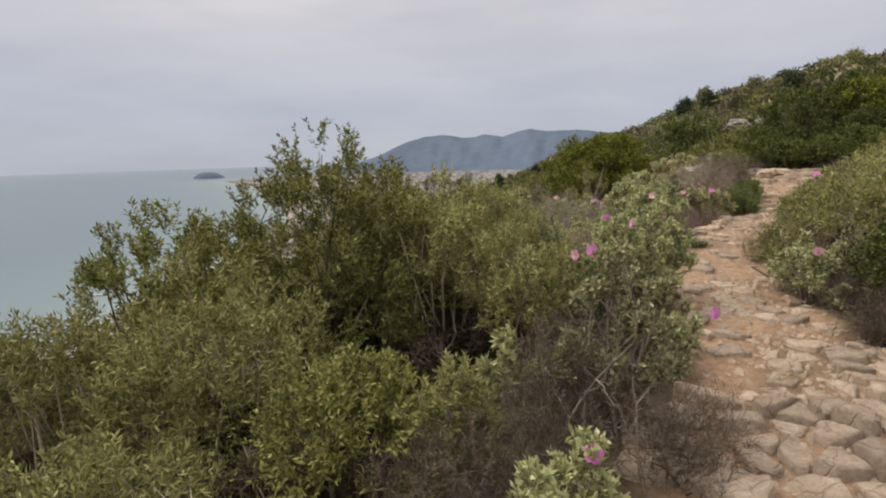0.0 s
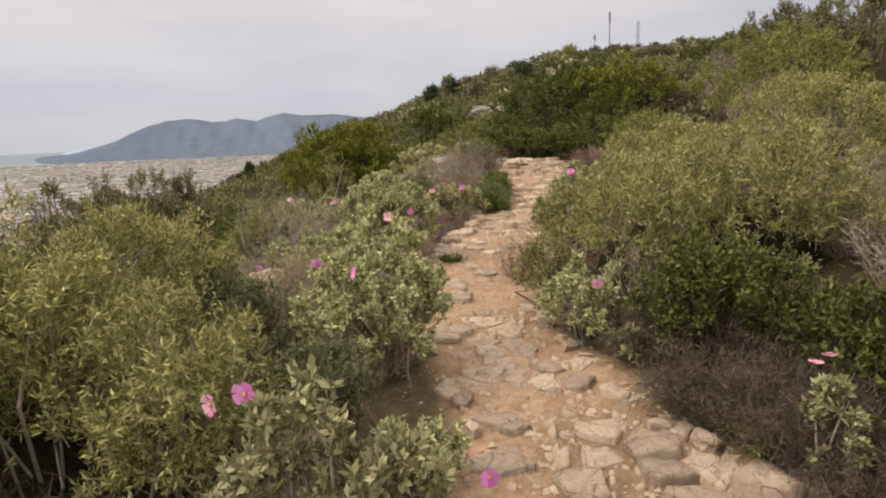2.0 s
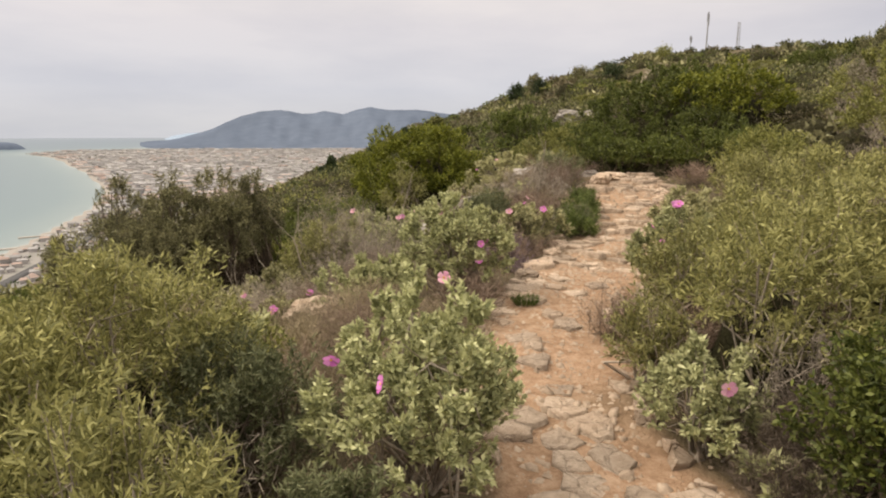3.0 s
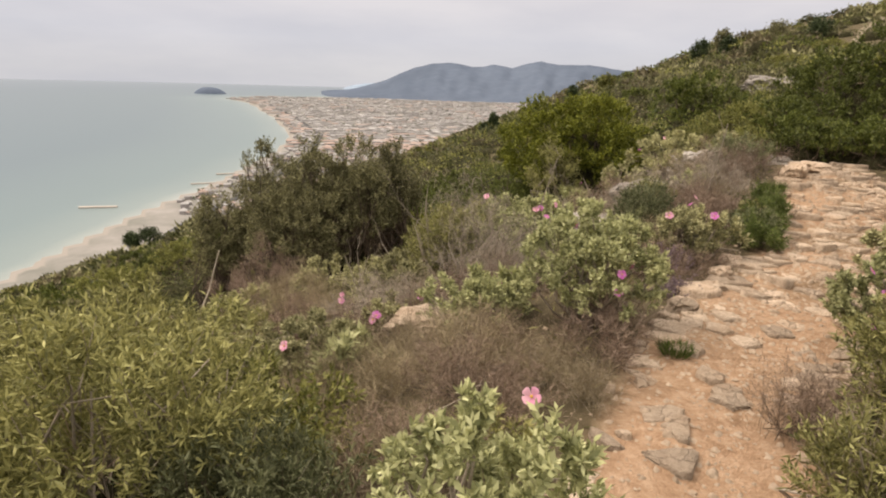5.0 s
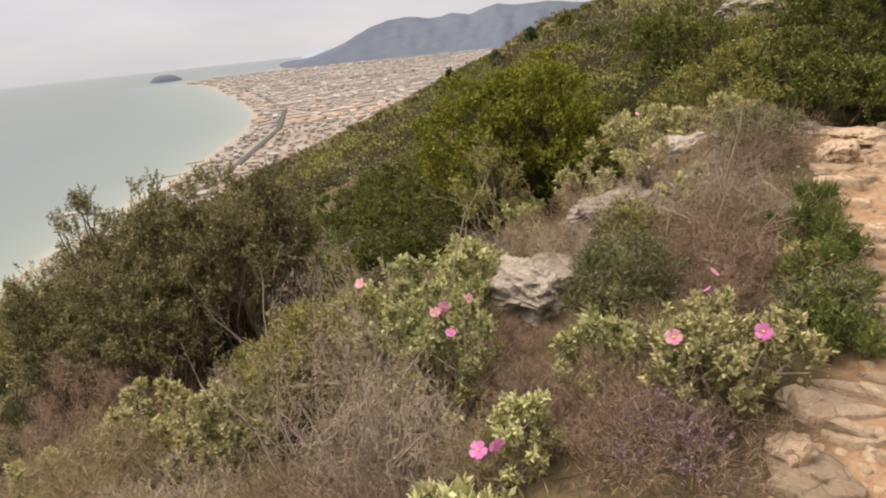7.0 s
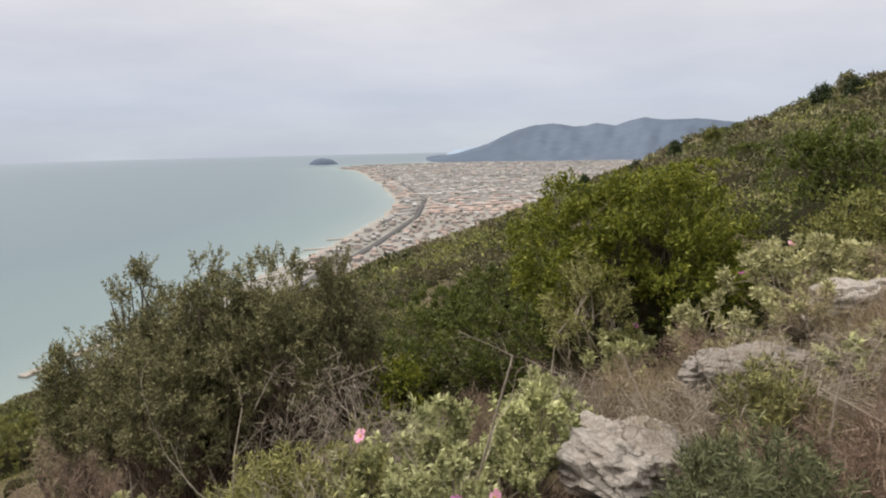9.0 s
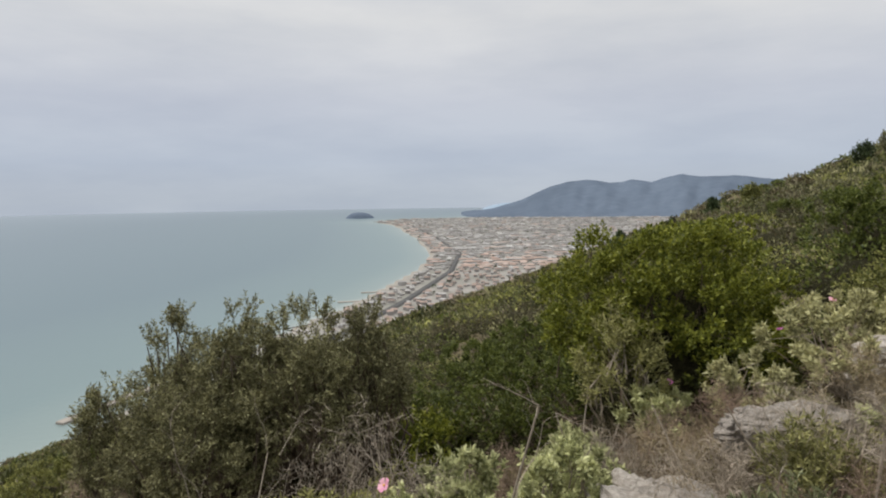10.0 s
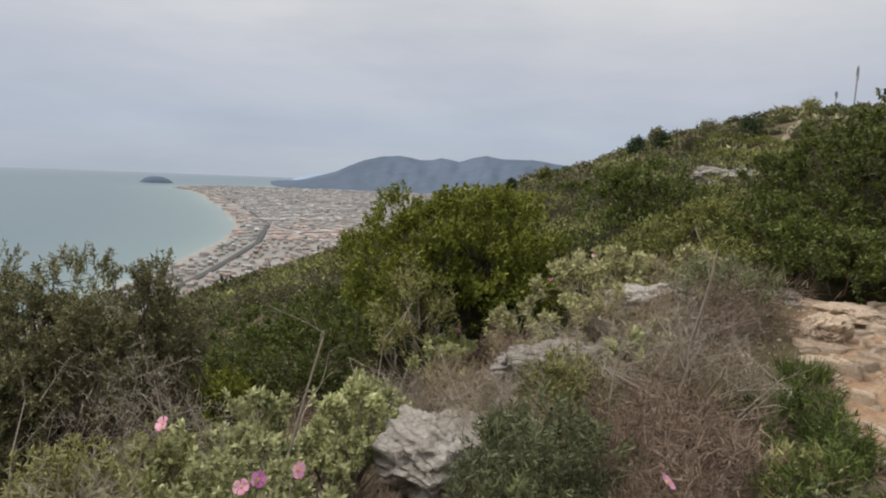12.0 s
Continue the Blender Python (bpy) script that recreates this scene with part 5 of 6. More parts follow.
crag("rock_outcrop", "pale limestone ledge at the top of the path", 6.0, 10.0, 0.3, 0.25, 0.14, 60, 6, M_STONE)
crag("rock_outcrop", "pale limestone ledge in the scrub above the path", 6.6, 14.0, 0.9, 0.5, 0.2, -10, 7, None, 4)
crag("rock_outcrop", L_CRAG, 4.1, 9.35, 0.36, 0.3, 0.12, 70, 8)
crag("rock_outcrop", "pale limestone ledge in the scrub above the path", 7.8, 13.9, 0.8, 0.35, 0.12, -40, 51, None, 4)
crag("rock_outcrop", L_CRAG, 6.25, 11.0, 0.7, 0.35, 0.12, -30, 52)
crag("rock_outcrop", L_CRAG, 5.65, 11.0, 0.5, 0.3, 0.13, 10, 53)
crag("boulder", "rounded pale limestone boulder at the path's edge", 3.72, 7.3, 0.2, 0.15, 0.06, 10, 9, M_STONE, 3)
crag("boulder", "rounded pale limestone boulder at the path's edge", 3.34, 6.95, 0.2, 0.14, 0.08, -15, 10, M_STONE, 3)
crag("boulder", "rounded pale limestone boulder at the path's edge", 3.95, 7.62, 0.18, 0.15, 0.09, 35, 11, M_STONE, 3)
crag("boulder", "rounded pale limestone boulder at the path's edge", 4.15, 7.85, 0.17, 0.14, 0.08, 5, 12, M_STONE, 3)
crag("boulder", "rounded pale limestone boulder at the path's edge", 2.5, 3.5, 0.12, 0.1, 0.06, 40, 13, M_STONE, 3)
crag("boulder", "rounded pale limestone boulder at the path's edge", 3.82, 5.75, 0.2, 0.16, 0.12, 40, 14, M_STONE, 3)
crag("boulder", "rounded pale limestone boulder at the path's edge", 3.95, 5.55, 0.18, 0.15, 0.1, 0, 15, M_STONE, 3)


def mast(x, y, crest, width, label, lattice):
    height = crest - land_z(x, y)
    top = thing("radio_mast", label, "mast", pose(x, y, land_z(x, y) - 0.3))
    w = width / 2
    if lattice:
        for sx, sy in ((-1, -1), (1, -1), (0, 1)):
            v, f = rods_of([(sx * w, sy * w, 0)], [(sx * w * 0.6, sy * w * 0.6, height)], 0.09, 0.07)
            part("leg", mesh_of("leg", v, f, M_STEEL), top)
        a, b = [], []
        for k in range(10):
            z0, z1 = height * k / 10, height * (k + 1) / 10
            for (ax, ay), (bx, by) in (((-1, -1), (1, -1)), ((1, -1), (0, 1)), ((0, 1), (-1, -1))):
                a.append((ax * w * 0.9, ay * w * 0.9, z0))
                b.append((bx * w * 0.8, by * w * 0.8, z1))
        v, f = rods_of(a, b, 0.05, 0.05)
        tagged(part("bracing", mesh_of("bracing", v, f, M_STEEL), top), kind="stuff")
    else:
        v, f = rods_of([(0, 0, 0)], [(0, 0, height)], w, w * 0.7)
        part("pole", mesh_of("pole", v, f, M_STEEL), top)
        v, f = rods_of([(0.3, 0, height * 0.72), (-0.3, 0, height * 0.8)], [(0.3, 0, height * 0.95), (-0.3, 0, height * 0.97)], 0.14, 0.14)
        part("antenna", mesh_of("antenna", v, f, M_STEEL), top)


def at_polar(az, dist):
    return 2.8 + dist * math.sin(radians(az)), 6 + dist * math.cos(radians(az))


mast(*at_polar(41.9, 205), 34.5, 0.6, "tall slender radio mast on the hilltop", False)
mast(*at_polar(44.2, 210), 32.0, 0.9, "thin lattice radio mast on the hilltop", True)
mast(*at_polar(40.7, 200), 27.5, 0.35, "short thin antenna pole on the hilltop", False)


def tree(x, y, height, width, label, seed, mat, kind="pine_tree", bare=0.25):
    """A tapered trunk with limbs, and a crown of many needle sprays round the limbs' ends."""
    rng = np.random.default_rng(seed)
    top = thing(kind, label, "tree", pose(x, y, land_z(x, y) - 0.15))
    limbs = 16
    z = np.linspace(bare, 0.95, limbs) * height
    a = np.arange(limbs) * 2.4 + rng.uniform(-0.4, 0.4, limbs)
    reach = width * 0.5 * np.sqrt(np.clip(1 - ((z / height - 0.5) / 0.55) ** 2, 0.08, 1)) * rng.uniform(0.7, 1.1, limbs)
    tip = np.stack([np.cos(a) * reach, np.sin(a) * reach, z + 0.12 * height], 1)
    root = np.stack([np.zeros(limbs), np.zeros(limbs), z], 1)
    ch = [rods_of([(0, 0, 0), (0, 0, height * 0.5)], [(0, 0, height * 0.5), (0, 0, height)], np.array([height * 0.03, height * 0.02]), np.array([height * 0.02, height * 0.004])), rods_of(root, tip, height * 0.009, height * 0.004)]
    v, f = joined(ch)
    part("trunk", mesh_of("trunk", v, f, M_BARK), top)
    n = 2000
    pick = rng.integers(0, limbs, n)
    p = root[pick] + (tip[pick] - root[pick]) * rng.uniform(0.35, 1.05, (n, 1)) + rng.normal(size=(n, 3)) * width * 0.085
    v, f = leaves_of(rng, p, rng.normal(size=(n, 3)) + np.array([0, 0, 0.5]), height * 0.1, height * 0.045)
    part("crown", mesh_of("crown", v, f, mat), top)


L_PINE = "small dark pine standing above the scrub"
for i_, (az_, dist_, h_, w_, mat_) in enumerate((
        (16.2, 62, 3.0, 2.0, M_PINE), (19.0, 58, 3.2, 2.4, M_PHILL), (26.5, 95, 4.5, 4.0, M_PINE), (28.6, 80, 3.5, 3.5, M_PINE), (28.0, 112, 5.0, 4.0, M_OLIVE), (8.3, 52, 2.6, 1.6, M_PINE), (9.0, 47, 3.0, 1.4, M_PINE),
        (32.0, 105, 4.0, 5.0, M_OLIVE), (13.3, 66, 2.2, 2.6, M_PINE), (5.9, 60, 2.2, 1.8, M_PINE), (2.5, 70, 2.2, 1.6, M_PINE), (35.0, 60, 2.4, 3.0, M_PINE), (39.0, 75, 2.4, 3.4, M_PHILL))):
    tree(*at_polar(az_, dist_), h_ * 0.72, w_ * 0.62, L_PINE, 600 + i_, mat_)
tree(*at_polar(-22.0, 105), 3.4, 2.6, "dark round-headed pine near the shore below", 650, M_PINE, "pine_tree", 0.45)
tree(*at_polar(-20.6, 105), 3.2, 3.4, "dark round-headed pine near the shore below", 651, M_PINE, "pine_tree", 0.45)


# ---- the coast: town, road, jetty ----
def box_house(w, d, h, pitch):
    """Walls and a roof, as two sets of places and faces."""
    x, y = w / 2, d / 2
    wall = np.array([(-x, -y, 0), (x, -y, 0), (x, y, 0), (-x, y, 0), (-x, -y, h), (x, -y, h), (x, y, h), (-x, y, h)], float)
    wf = np.array([(0, 1, 5, 4), (1, 2, 6, 5), (2, 3, 7, 6), (3, 0, 4, 7)])
    x, y = x + 0.25, y + 0.25
    roof = np.array([(-x, -y, h), (x, -y, h), (x, y, h), (-x, y, h), (-x * 0.75, 0, h + pitch), (x * 0.75, 0, h + pitch)], float)
    rf = np.array([(0, 1, 5, 4), (2, 3, 4, 5), (1, 2, 5, 5), (3, 0, 4, 4)])
    return (wall, wf), (roof, rf)


def tri_quads(v, f):
    """Faces with a doubled corner become proper ones by lifting the doubled corner a hair."""
    v2, f2 = list(v), []
    for q in f:
        if q[2] == q[3]:
            v2.append(v[q[3]] + np.array([0.01, 0.01, 0.0]))
            f2.append((q[0], q[1], q[2], len(v2) - 1))
        else:
            f2.append(tuple(q))
    return np.array(v2), np.array(f2)


def build_town():
    rng = np.random.default_rng(5)
    spots = []
    az = rng.uniform(-24, 24, 60000)
    dist = 280 * (2750 / 280) ** (rng.uniform(0, 1, 60000) ** 0.75)
    x, y = 2.8 + dist * np.sin(np.radians(az)), 6 + dist * np.cos(np.radians(az))
    dc, sc, _ = near_line(x, y, COAST)
    z, _ = land(x, y)
    ok = (sc < 0) & (dc > 9) & ((az > -17) | (dist > 520)) & (np.abs(dc - 44) > 9) & (z < -97.7)
    x, y, dist = x[ok], y[ok], dist[ok]
    cells = {}
    for px, py, pr in zip(x, y, dist):
        g = 6.5 + pr * 0.006
        key = (round(px / g), round(py / g), int(pr / 300))
        if key not in cells:
            cells[key] = (px, py, pr)
    spots = sorted(cells.values(), key=lambda q: q[2])[:9000]
    walls, roofs_t, roofs_g = [], [], []
    shapes = [box_house(rng.uniform(6, 9), rng.uniform(5, 7), rng.uniform(2.6, 4.4), rng.uniform(1.0, 1.6)) for _ in range(8)]
    pairs = []
    for (wv, wf), (rv, rf) in shapes:
        rv, rf = tri_quads(rv, rf)
        pairs.append((mesh_of("wall", wv, wf, M_WALL_P), mesh_of("roof", rv, rf, M_ROOF_T), mesh_of("roof", rv, rf, M_ROOF_G)))
    shores = near_line(np.array([q[0] for q in spots]), np.array([q[1] for q in spots]), COAST)[0]
    for i, ((px, py, pr), shore) in enumerate(zip(spots, shores)):
        turn = rng.uniform(-12, 12) + (90 if rng.uniform() < 0.4 else 0) + 12
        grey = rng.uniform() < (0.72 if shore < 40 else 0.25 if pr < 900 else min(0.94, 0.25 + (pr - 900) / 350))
        if i < 230:
            k = rng.integers(0, 8)
            s = rng.uniform(0.5, 0.85)
            top = thing("house", "small plastered house with a pale flat roof" if grey else "small plastered house with a terracotta roof", "house",
                        pose(px, py, -98.2, 0, 0, turn) @ Matrix.Diagonal((s, s, s * rng.uniform(0.8, 1.3), 1)), group="houses of the seaside town")
            part("wall", pairs[k][0], top)
            part("roof", pairs[k][2 if grey else 1], top)
            continue
        k = 1 + pr * 0.0004
        (wv, wf), (rv, rf) = box_house(rng.uniform(5, 13 if pr < 900 else 22) * k, rng.uniform(4, 7) * k, rng.uniform(1.0, 2.2) * (1 + 0.2 * k), 0.5 if grey else 1.1)
        rv, rf = tri_quads(rv, rf)
        c, s = math.cos(radians(turn)), math.sin(radians(turn))
        rot = np.array([(c, s, 0), (-s, c, 0), (0, 0, 1)])
        o = np.array([px, py, -98.2])
        walls.append((wv @ rot + o, wf))
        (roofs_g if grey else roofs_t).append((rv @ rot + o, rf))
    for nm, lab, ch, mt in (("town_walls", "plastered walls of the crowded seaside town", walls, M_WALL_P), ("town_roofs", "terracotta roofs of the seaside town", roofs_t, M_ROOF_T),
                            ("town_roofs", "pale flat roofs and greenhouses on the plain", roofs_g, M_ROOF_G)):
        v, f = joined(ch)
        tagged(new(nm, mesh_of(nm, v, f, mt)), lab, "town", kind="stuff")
    # trees and gardens between the houses
    ch = []
    for px, py, pr in spots[::8]:
        s = rng.uniform(1.6, 3.6)
        v, f = clump(rng, 14, s, s * 1.3, s * 0.9)
        ch.append((v + np.array([px + rng.uniform(-9, 9), py + rng.uniform(-9, 9), -98.2]), f))
    v, f = joined(ch)
    tagged(new("town_trees", mesh_of("town_trees", v, f, M_PINE)), "dark garden trees scattered through the town", "trees", kind="stuff")


def ribbon(name, label, cat, pts, off, width, z, mat):
    """A strip laid beside a line of points, off metres to its right."""
    p = np.asarray(pts, float)
    t = np.gradient(p, axis=0)
    t = t / np.linalg.norm(t, axis=1, keepdims=True)
    r = np.stack([t[:, 1], -t[:, 0]], 1)
    a, b = p + r * (off - width / 2), p + r * (off + width / 2)
    v = np.concatenate([np.c_[a, np.full(len(a), z)], np.c_[b, np.full(len(b), z)], np.c_[a, np.full(len(a), z - 0.5)], np.c_[b, np.full(len(b), z - 0.5)]])
    n = len(p)
    i = np.arange(n - 1)
    f = np.concatenate([np.stack([i, i + n, i + n + 1, i + 1], 1), np.stack([i, i + 1, i + 2 * n + 1, i + 2 * n], 1), np.stack([i + n, i + 3 * n, i + 3 * n + 1, i + n + 1], 1)])
    tagged(new(name, mesh_of(name, v, f, mat)), label, cat, kind="structure")


build_town()
ribbon("road", "dark coast road along the seafront", "road", COAST[6:15], 44, 8, -97.6, M_ROAD)


def hill_track():
    """A worn strip of bare earth that climbs the hill's shoulder."""
    k = np.linspace(0, len(TRACK) - 1, 41)
    p = np.stack([np.interp(k, np.arange(len(TRACK)), TRACK[:, 0]), np.interp(k, np.arange(len(TRACK)), TRACK[:, 1])], 1)
    t = np.gradient(p, axis=0)
    r = np.stack([t[:, 1], -t[:, 0]], 1) / np.linalg.norm(t, axis=1, keepdims=True)
    w = (0.3 + 0.1 * np.sin(k * 5) + 0.05 * np.sin(k * 11))[:, None]
    v = []
    for q, up in ((-1.0, 0.0), (-0.75, 0.14), (0.75, 0.14), (1.0, 0.0)):
        e = p + r * w * q
        v.append(np.c_[e, land(e[:, 0], e[:, 1])[0] + up])
    n, i = len(p), np.arange(len(p) - 1)
    f = np.concatenate([np.stack([i + c * n, i + (c + 1) * n, i + (c + 1) * n + 1, i + c * n + 1], 1) for c in range(3)])
    tagged(new("track", mesh_of("track", np.concatenate(v), f, M_TRACK)), "bare earth track climbing the scrubby hill", "path", kind="structure")


hill_track()


def jetty(x, y, length, width, turn, label):
    bm = bmesh.new()
    bmesh.ops.create_cube(bm, size=1)
    bmesh.ops.scale(bm, vec=(length, width, 1.6), verts=bm.verts)
    bmesh.ops.bevel(bm, geom=list(bm.edges), offset=0.3, segments=1, affect="EDGES")
    me = bpy.data.meshes.new("jetty")
    bm.to_mesh(me)
    bm.free()
    me.materials.append(M_ROCK)
    ob = tagged(new("jetty", me), label, "jetty")
    ob.matrix_basis = pose(x, y, -99.6, 0, 0, turn)


jetty(-197, 298, 64, 5, 78, "pale stone jetty running out from the beach")
jetty(-205, 489, 26, 3, 10, "thin pale breakwater off the beach")
jetty(-158, 600, 22, 2.5, 20, "thin pale breakwater off the beach")
jetty(-150, 660, 22, 2.5, 20, "thin pale breakwater off the beach")


# ---- loose gravel and the stones of the path, last ----
def gravel():
    rng = np.random.default_rng(9)
    ch = []
    n = 0
    while n < 6500:
        k = rng.uniform(3.2, 15.3)
        x0, y0 = np.interp(k, np.arange(len(LINE)), LINE[:, 0]), np.interp(k, np.arange(len(LINE)), LINE[:, 1])
        h = np.interp(k, np.arange(len(HALF)), HALF)
        q = rng.normal() * 0.9
        x, y = x0 + q * h * 0.85 + rng.normal() * 0.05, y0 - q * h * 0.45 + rng.normal() * 0.05
        if n % 5 == 0:
            x, y = 2.35 + rng.normal() * 0.4, 2.4 + rng.normal() * 0.25
        s = 0.006 + 0.016 * rng.uniform() ** 3
        v = rng.normal(size=(6, 3)) * 0.18 + np.array([(1, 0, 0), (-1, 0, 0), (0, 1, 0), (0, -1, 0), (0, 0, 0.7), (0, 0, -0.7)])
        f = np.array([(0, 2, 4, 4), (2, 1, 4, 4), (1, 3, 4, 4), (3, 0, 4, 4)])
        ch.append((v * s + np.array([x, y, 0]), f[:, :3]))
        n += 1
    v, f = joined(ch)
    v[:, 2] += land(v[:, 0], v[:, 1])[0]
    tagged(new("gravel", mesh_of("gravel", v, f, M_GRAVEL)), "loose pale limestone gravel strewn on the path", "gravel", kind="stuff")


def plate_mesh(rng, ring, thick, slope):
    """A broken plate of bedrock: an uneven outline with worn shoulders and a rough, tilted top."""
    pts = []
    n0 = len(ring)
    for k in range(n0):
        a, b = ring[k], ring[(k + 1) % n0]
        ln = np.linalg.norm(b - a)
        pts.append(a * rng.uniform(0.86, 1.03))
        for u in ((0.33, 0.67) if ln > 0.14 else (0.5,) if ln > 0.06 else ()):
            pts.append((a + (b - a) * (u + rng.uniform(-0.08, 0.08))) * (1 + rng.uniform(-0.2, 0.04)))
    p = np.array(pts)
    n = len(p)
    lift = p @ slope
    v = [np.c_[p * 1.04, np.full(n, -0.09)], np.c_[p * rng.uniform(0.96, 1.02, (n, 1)), lift + thick * rng.uniform(0.55, 0.9, n)],
         np.c_[p * rng.uniform(0.88, 0.965, (n, 1)), lift + thick * rng.uniform(0.88, 1.04, n)], np.c_[p * rng.uniform(0.3, 0.7, (n, 1)), lift * 0.5 + thick + rng.uniform(-0.009, 0.008, n)], np.array([[0, 0, thick + rng.uniform(-0.008, 0.008)]])]
    v = np.concatenate(v)
    i, j = np.arange(n), (np.arange(n) + 1) % n
    f = [np.stack([r * n + i, r * n + j, (r + 1) * n + j], 1) for r in range(3)] + [np.stack([r * n + i, (r + 1) * n + j, (r + 1) * n + i], 1) for r in range(3)]
    f.append(np.stack([3 * n + i, 3 * n + j, np.full(n, 4 * n)], 1))
    return mesh_of("stone", v, np.concatenate(f), M_STONE)


def cell_ring(p, others, gap, widest):
    """The outline of the cell round p, left a gap short of its neighbours."""
    ring = np.array([(math.cos(a), math.sin(a)) for a in np.linspace(0, 2 * math.pi, 7, endpoint=False) + 0.9 * math.sin(9 * p[0] + 5 * p[1])]) * widest
    for q in others:
        d = q - p
        ln = np.linalg.norm(d)
        lim = ln / 2 - gap
        out = []
        side = ring @ (d / ln) - lim
        for k in range(len(ring)):
            a, b, sa, sb = ring[k], ring[(k + 1) % len(ring)], side[k], side[(k + 1) % len(ring)]
            if sa <= 0:
                out.append(a)
            if (sa < 0) != (sb < 0):
                out.append(a + (b - a) * sa / (sa - sb))
        ring = np.array(out)
        if len(ring) < 3:
            return None
    return ring


def paving():
    """Bedrock broken into plates in the first stretch, dusty earth in the middle, cross ledges further up, loose stones along the edges."""
    rng = np.random.default_rng(21)
    shapes = [slab_mesh(700 + k) for k in range(14)]
    path_ob = thing("pavement", "rough path of weathered limestone slabs set in ochre earth", "path", pose(0, 0, 0), kind="structure")
    seeds = []
    for _ in range(30000):
        if len(seeds) >= 420:
            break
        k = rng.uniform(2.9, 15.4)
        i = int(k)
        x0, y0 = float(np.interp(k, np.arange(len(LINE)), LINE[:, 0])), float(np.interp(k, np.arange(len(LINE)), LINE[:, 1]))
        tx, ty = LINE[i + 1] - LINE[i]
        ln = math.hypot(tx, ty)
        h = float(np.interp(k, np.arange(len(HALF)), HALF))
        q = rng.uniform(-1.2, 1.2) * h
        x, y = x0 + ty / ln * q, y0 - tx / ln * q
        if rng.uniform() < 0.16:
            x, y = 2.3 + rng.normal() * 0.35, 2.5 + rng.normal() * 0.3
        zone = 0 if y < 3.6 else 1 if y < 7.2 else 2
        least = (0.09 + 0.24 * rng.uniform() ** 1.5, rng.uniform(0.1, 0.22), rng.uniform(0.09, 0.32))[zone]
        along = np.array([tx, ty]) / ln
        if any((x - a[0]) ** 2 + (y - a[1]) ** 2 < (least if zone < 2 else least * (0.65 + 0.5 * (1 - abs(((x - a[0]) * along[0] + (y - a[1]) * along[1])) / (math.hypot(x - a[0], y - a[1]) + 1e-6)))) ** 2 for a, _, _, _ in seeds):
            continue
        seeds.append((np.array([x, y]), zone, along, abs(q) / h))
    at = np.array([q[0] for q in seeds])
    for (p, zone, along, edge) in seeds:
        near = at[np.argsort(((at - p) ** 2).sum(1))[1:14]]
        if rng.uniform() > (0.76, (0.55 if p[1] < 5.2 else 0.28) if edge < 0.7 else 0.5, 0.7)[zone]:
            continue
        ring = cell_ring(p, near, 0.003 + 0.02 * rng.uniform() ** 2, (0.24, 0.13, 0.22)[zone])
        if ring is None or len(ring) < 4:
            continue
        thick = (0.014 + 0.055 * rng.uniform() ** 1.4, rng.uniform(0.005, 0.026), 0.008 + 0.05 * rng.uniform() ** 1.8)[zone]
        slope = rng.normal(size=2) * (0.08, 0.05, 0.06)[zone] + (along * -0.06 if zone == 2 else 0)
        part("stone", plate_mesh(rng, ring, thick, slope), path_ob, m=pose(float(p[0]), float(p[1]), land_z(p[0], p[1]) - 0.004))

    def lay(x, y, s, turn, tilt, proud, flat=1.0):
        m = pose(x, y, land_z(x, y) + proud, rng.uniform(-tilt, tilt), rng.uniform(-tilt, tilt), turn) @ Matrix.Diagonal((s, s * flat, min(s, 0.16), 1))
        part("stone", shapes[rng.integers(0, 14)], path_ob, m=m)

    for j in range(84):
        k = rng.uniform(5.5, 14.6)
        i = int(k)
        x0, y0 = float(np.interp(k, np.arange(len(LINE)), LINE[:, 0])), float(np.interp(k, np.arange(len(LINE)), LINE[:, 1]))
        (tx, ty), h = LINE[i + 1] - LINE[i], float(np.interp(k, np.arange(len(HALF)), HALF))
        ln, q = math.hypot(tx, ty), (1 if j % 3 else -1) * (h * rng.uniform(0.82, 1.12) + 0.03)
        lay(x0 + ty / ln * q, y0 - tx / ln * q, rng.uniform(0.05, 0.17), rng.uniform(0, 360), 16, rng.uniform(0.01, 0.045), rng.uniform(0.6, 1.0))


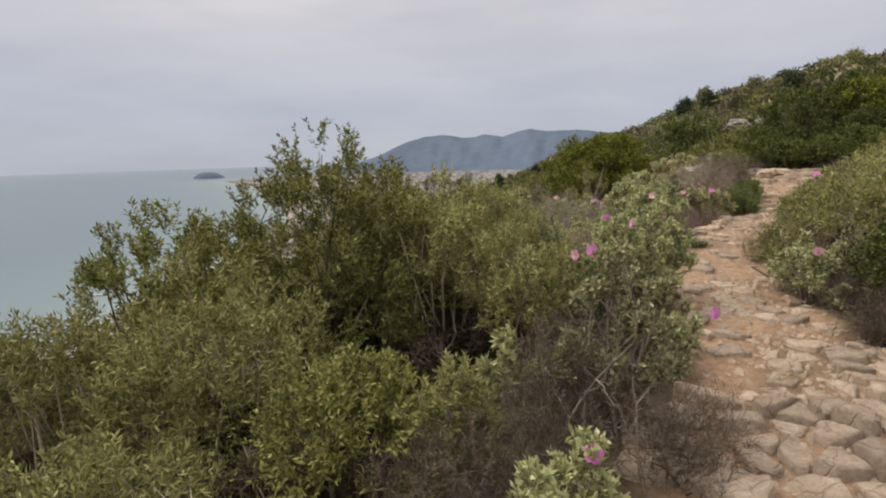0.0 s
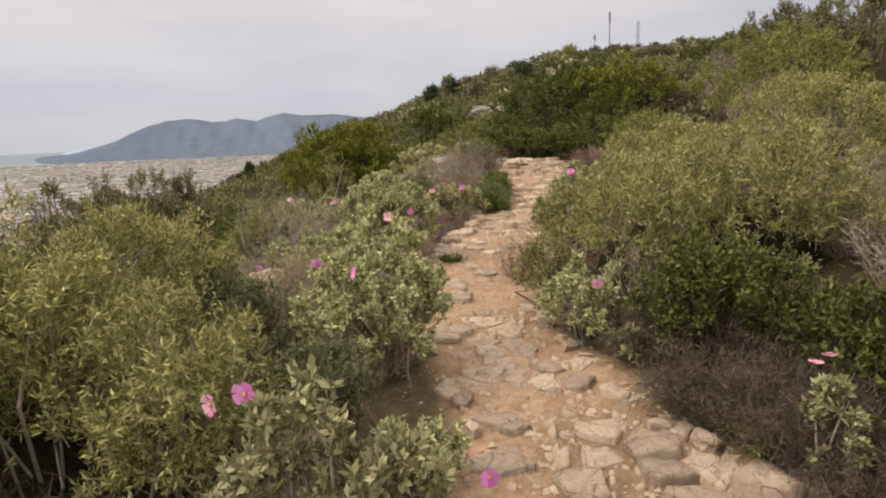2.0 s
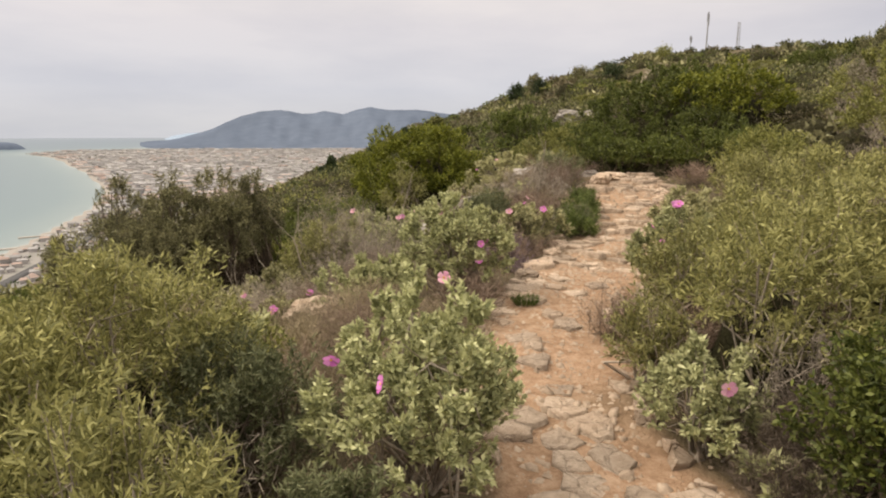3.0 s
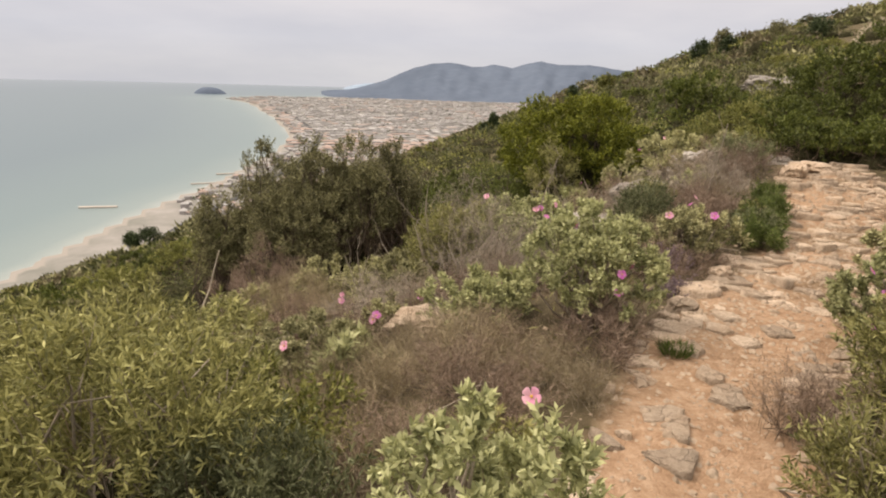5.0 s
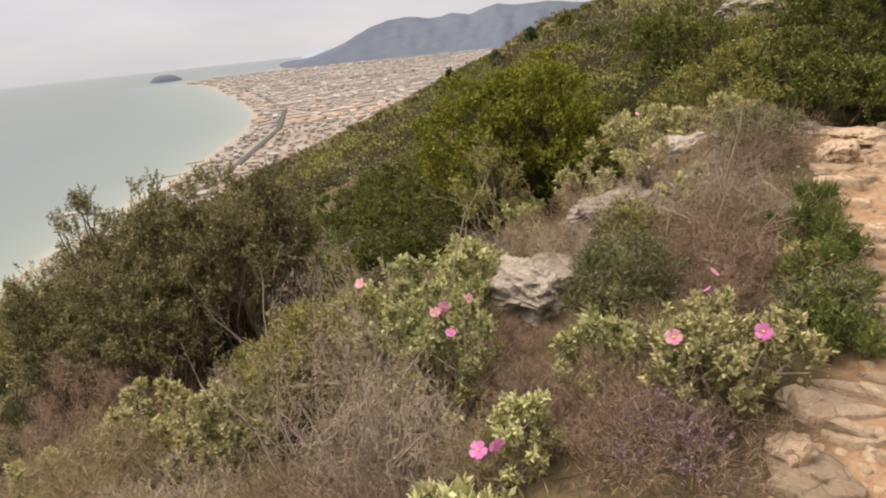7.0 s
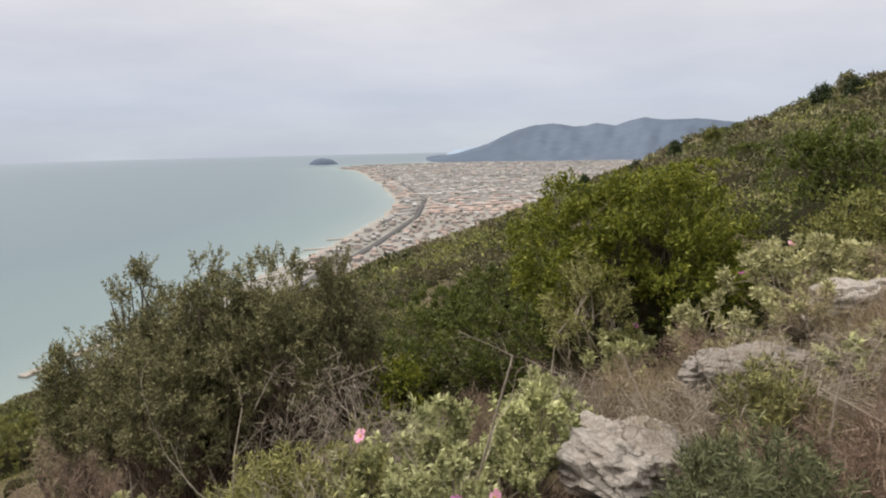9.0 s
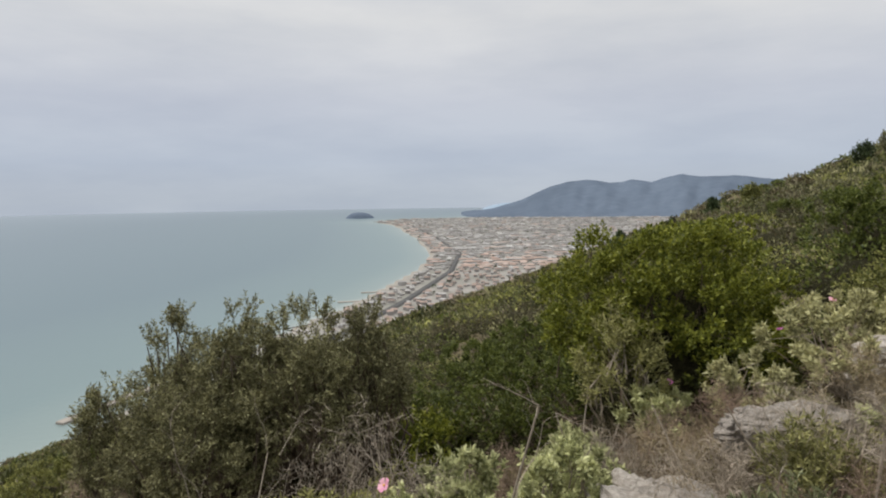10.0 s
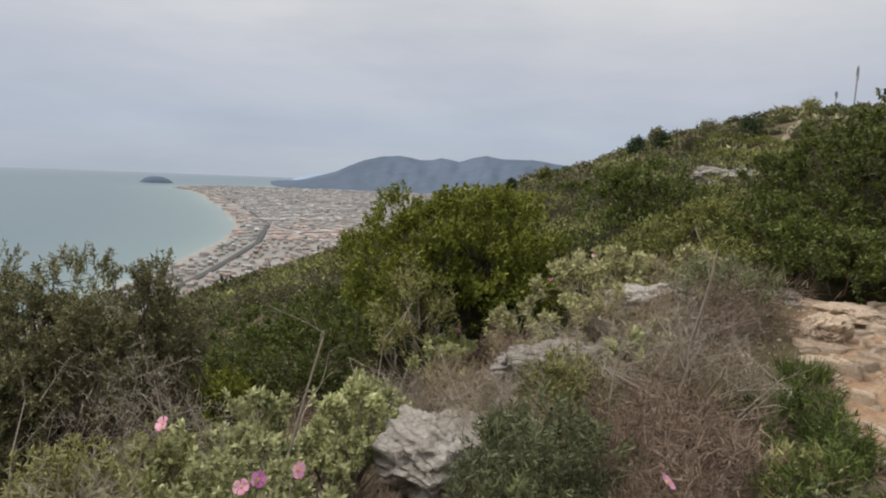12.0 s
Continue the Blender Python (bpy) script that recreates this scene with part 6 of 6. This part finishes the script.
def rubble():
    """Small broken stones bedded in the earth between the slabs, past counting."""
    rng = np.random.default_rng(31)
    ch = []
    for _ in range(900):
        k = rng.uniform(3.2, 15.3)
        x0, y0 = np.interp(k, np.arange(len(LINE)), LINE[:, 0]), np.interp(k, np.arange(len(LINE)), LINE[:, 1])
        h = np.interp(k, np.arange(len(HALF)), HALF)
        q = rng.normal() * 0.62
        x, y = x0 + q * h * 0.9, y0 - q * h * 0.45
        if 5.3 < y < 6.9 and abs(q) < 0.75 and rng.uniform() < 0.85:
            continue
        s = 0.016 + 0.05 * rng.uniform() ** 2
        n = 5
        an = np.sort((np.arange(n) + rng.uniform(-0.35, 0.35, n)) * 2 * math.pi / n)
        rad = rng.uniform(0.32, 0.62, n)
        tx, ty = rng.normal(size=2) * 0.25
        low = np.stack([np.cos(an) * rad * 1.1, np.sin(an) * rad * 1.1, np.full(n, -0.4)], 1)
        top = np.stack([np.cos(an) * rad, np.sin(an) * rad, 0.14 + np.cos(an) * tx + np.sin(an) * ty + rng.uniform(-0.06, 0.06, n)], 1)
        mid = np.array([(0, 0, 0.24)])
        v = np.concatenate([low, top, mid]) * s
        i = np.arange(n)
        f = np.concatenate([np.stack([i, (i + 1) % n, n + (i + 1) % n], 1), np.stack([i, n + (i + 1) % n, n + i], 1), np.stack([n + i, n + (i + 1) % n, np.full(n, 2 * n)], 1)])
        ch.append((v + np.array([x, y, land_z(x, y)]), f))
    v, f = joined(ch)
    tagged(new("rubble", mesh_of("rubble", v, f, M_GRAVEL)), "small broken limestone bedded in the earth of the path", "rubble", kind="stuff")


def litter():
    """Dry stalks and leaf litter lying over the ground beside the path."""
    rng = np.random.default_rng(41)
    n = 52000
    x, y = rng.uniform(-3, 8, n), rng.uniform(1.0, 14, n)
    d, _, along = near_line(x, y, LINE)
    half = np.interp(along, np.arange(len(HALF)), HALF)
    ok = (d > half + 0.12 + rng.uniform(0, 0.3, n)) & (d < 6)
    x, y = x[ok], y[ok]
    z = land(x, y)[0]
    way = rng.normal(size=(len(x), 3)) * np.array([1, 1, 0.35]) + np.array([0, 0, 0.55])
    base = np.stack([x, y, z - 0.01], 1)
    cut = rng.uniform(size=len(x))
    for lab, mat, sel in (("brown dry stalks littering the slope", M_HEATH, cut < 0.55), ("pale dry grass stalks littering the slope", M_STRAW, cut > 0.8), ("small green herbs between the bushes", M_BROOM, (cut >= 0.55) & (cut <= 0.8))):
        v, f = leaves_of(rng, base[sel], way[sel], 0.10, 0.0045 if mat is not M_BROOM else 0.012)
        tagged(new("dry_litter" if mat is not M_BROOM else "low_herbs", mesh_of("dry_litter", v, f, mat)), lab, "litter", kind="stuff")


litter()
gravel()
rubble()
paving()
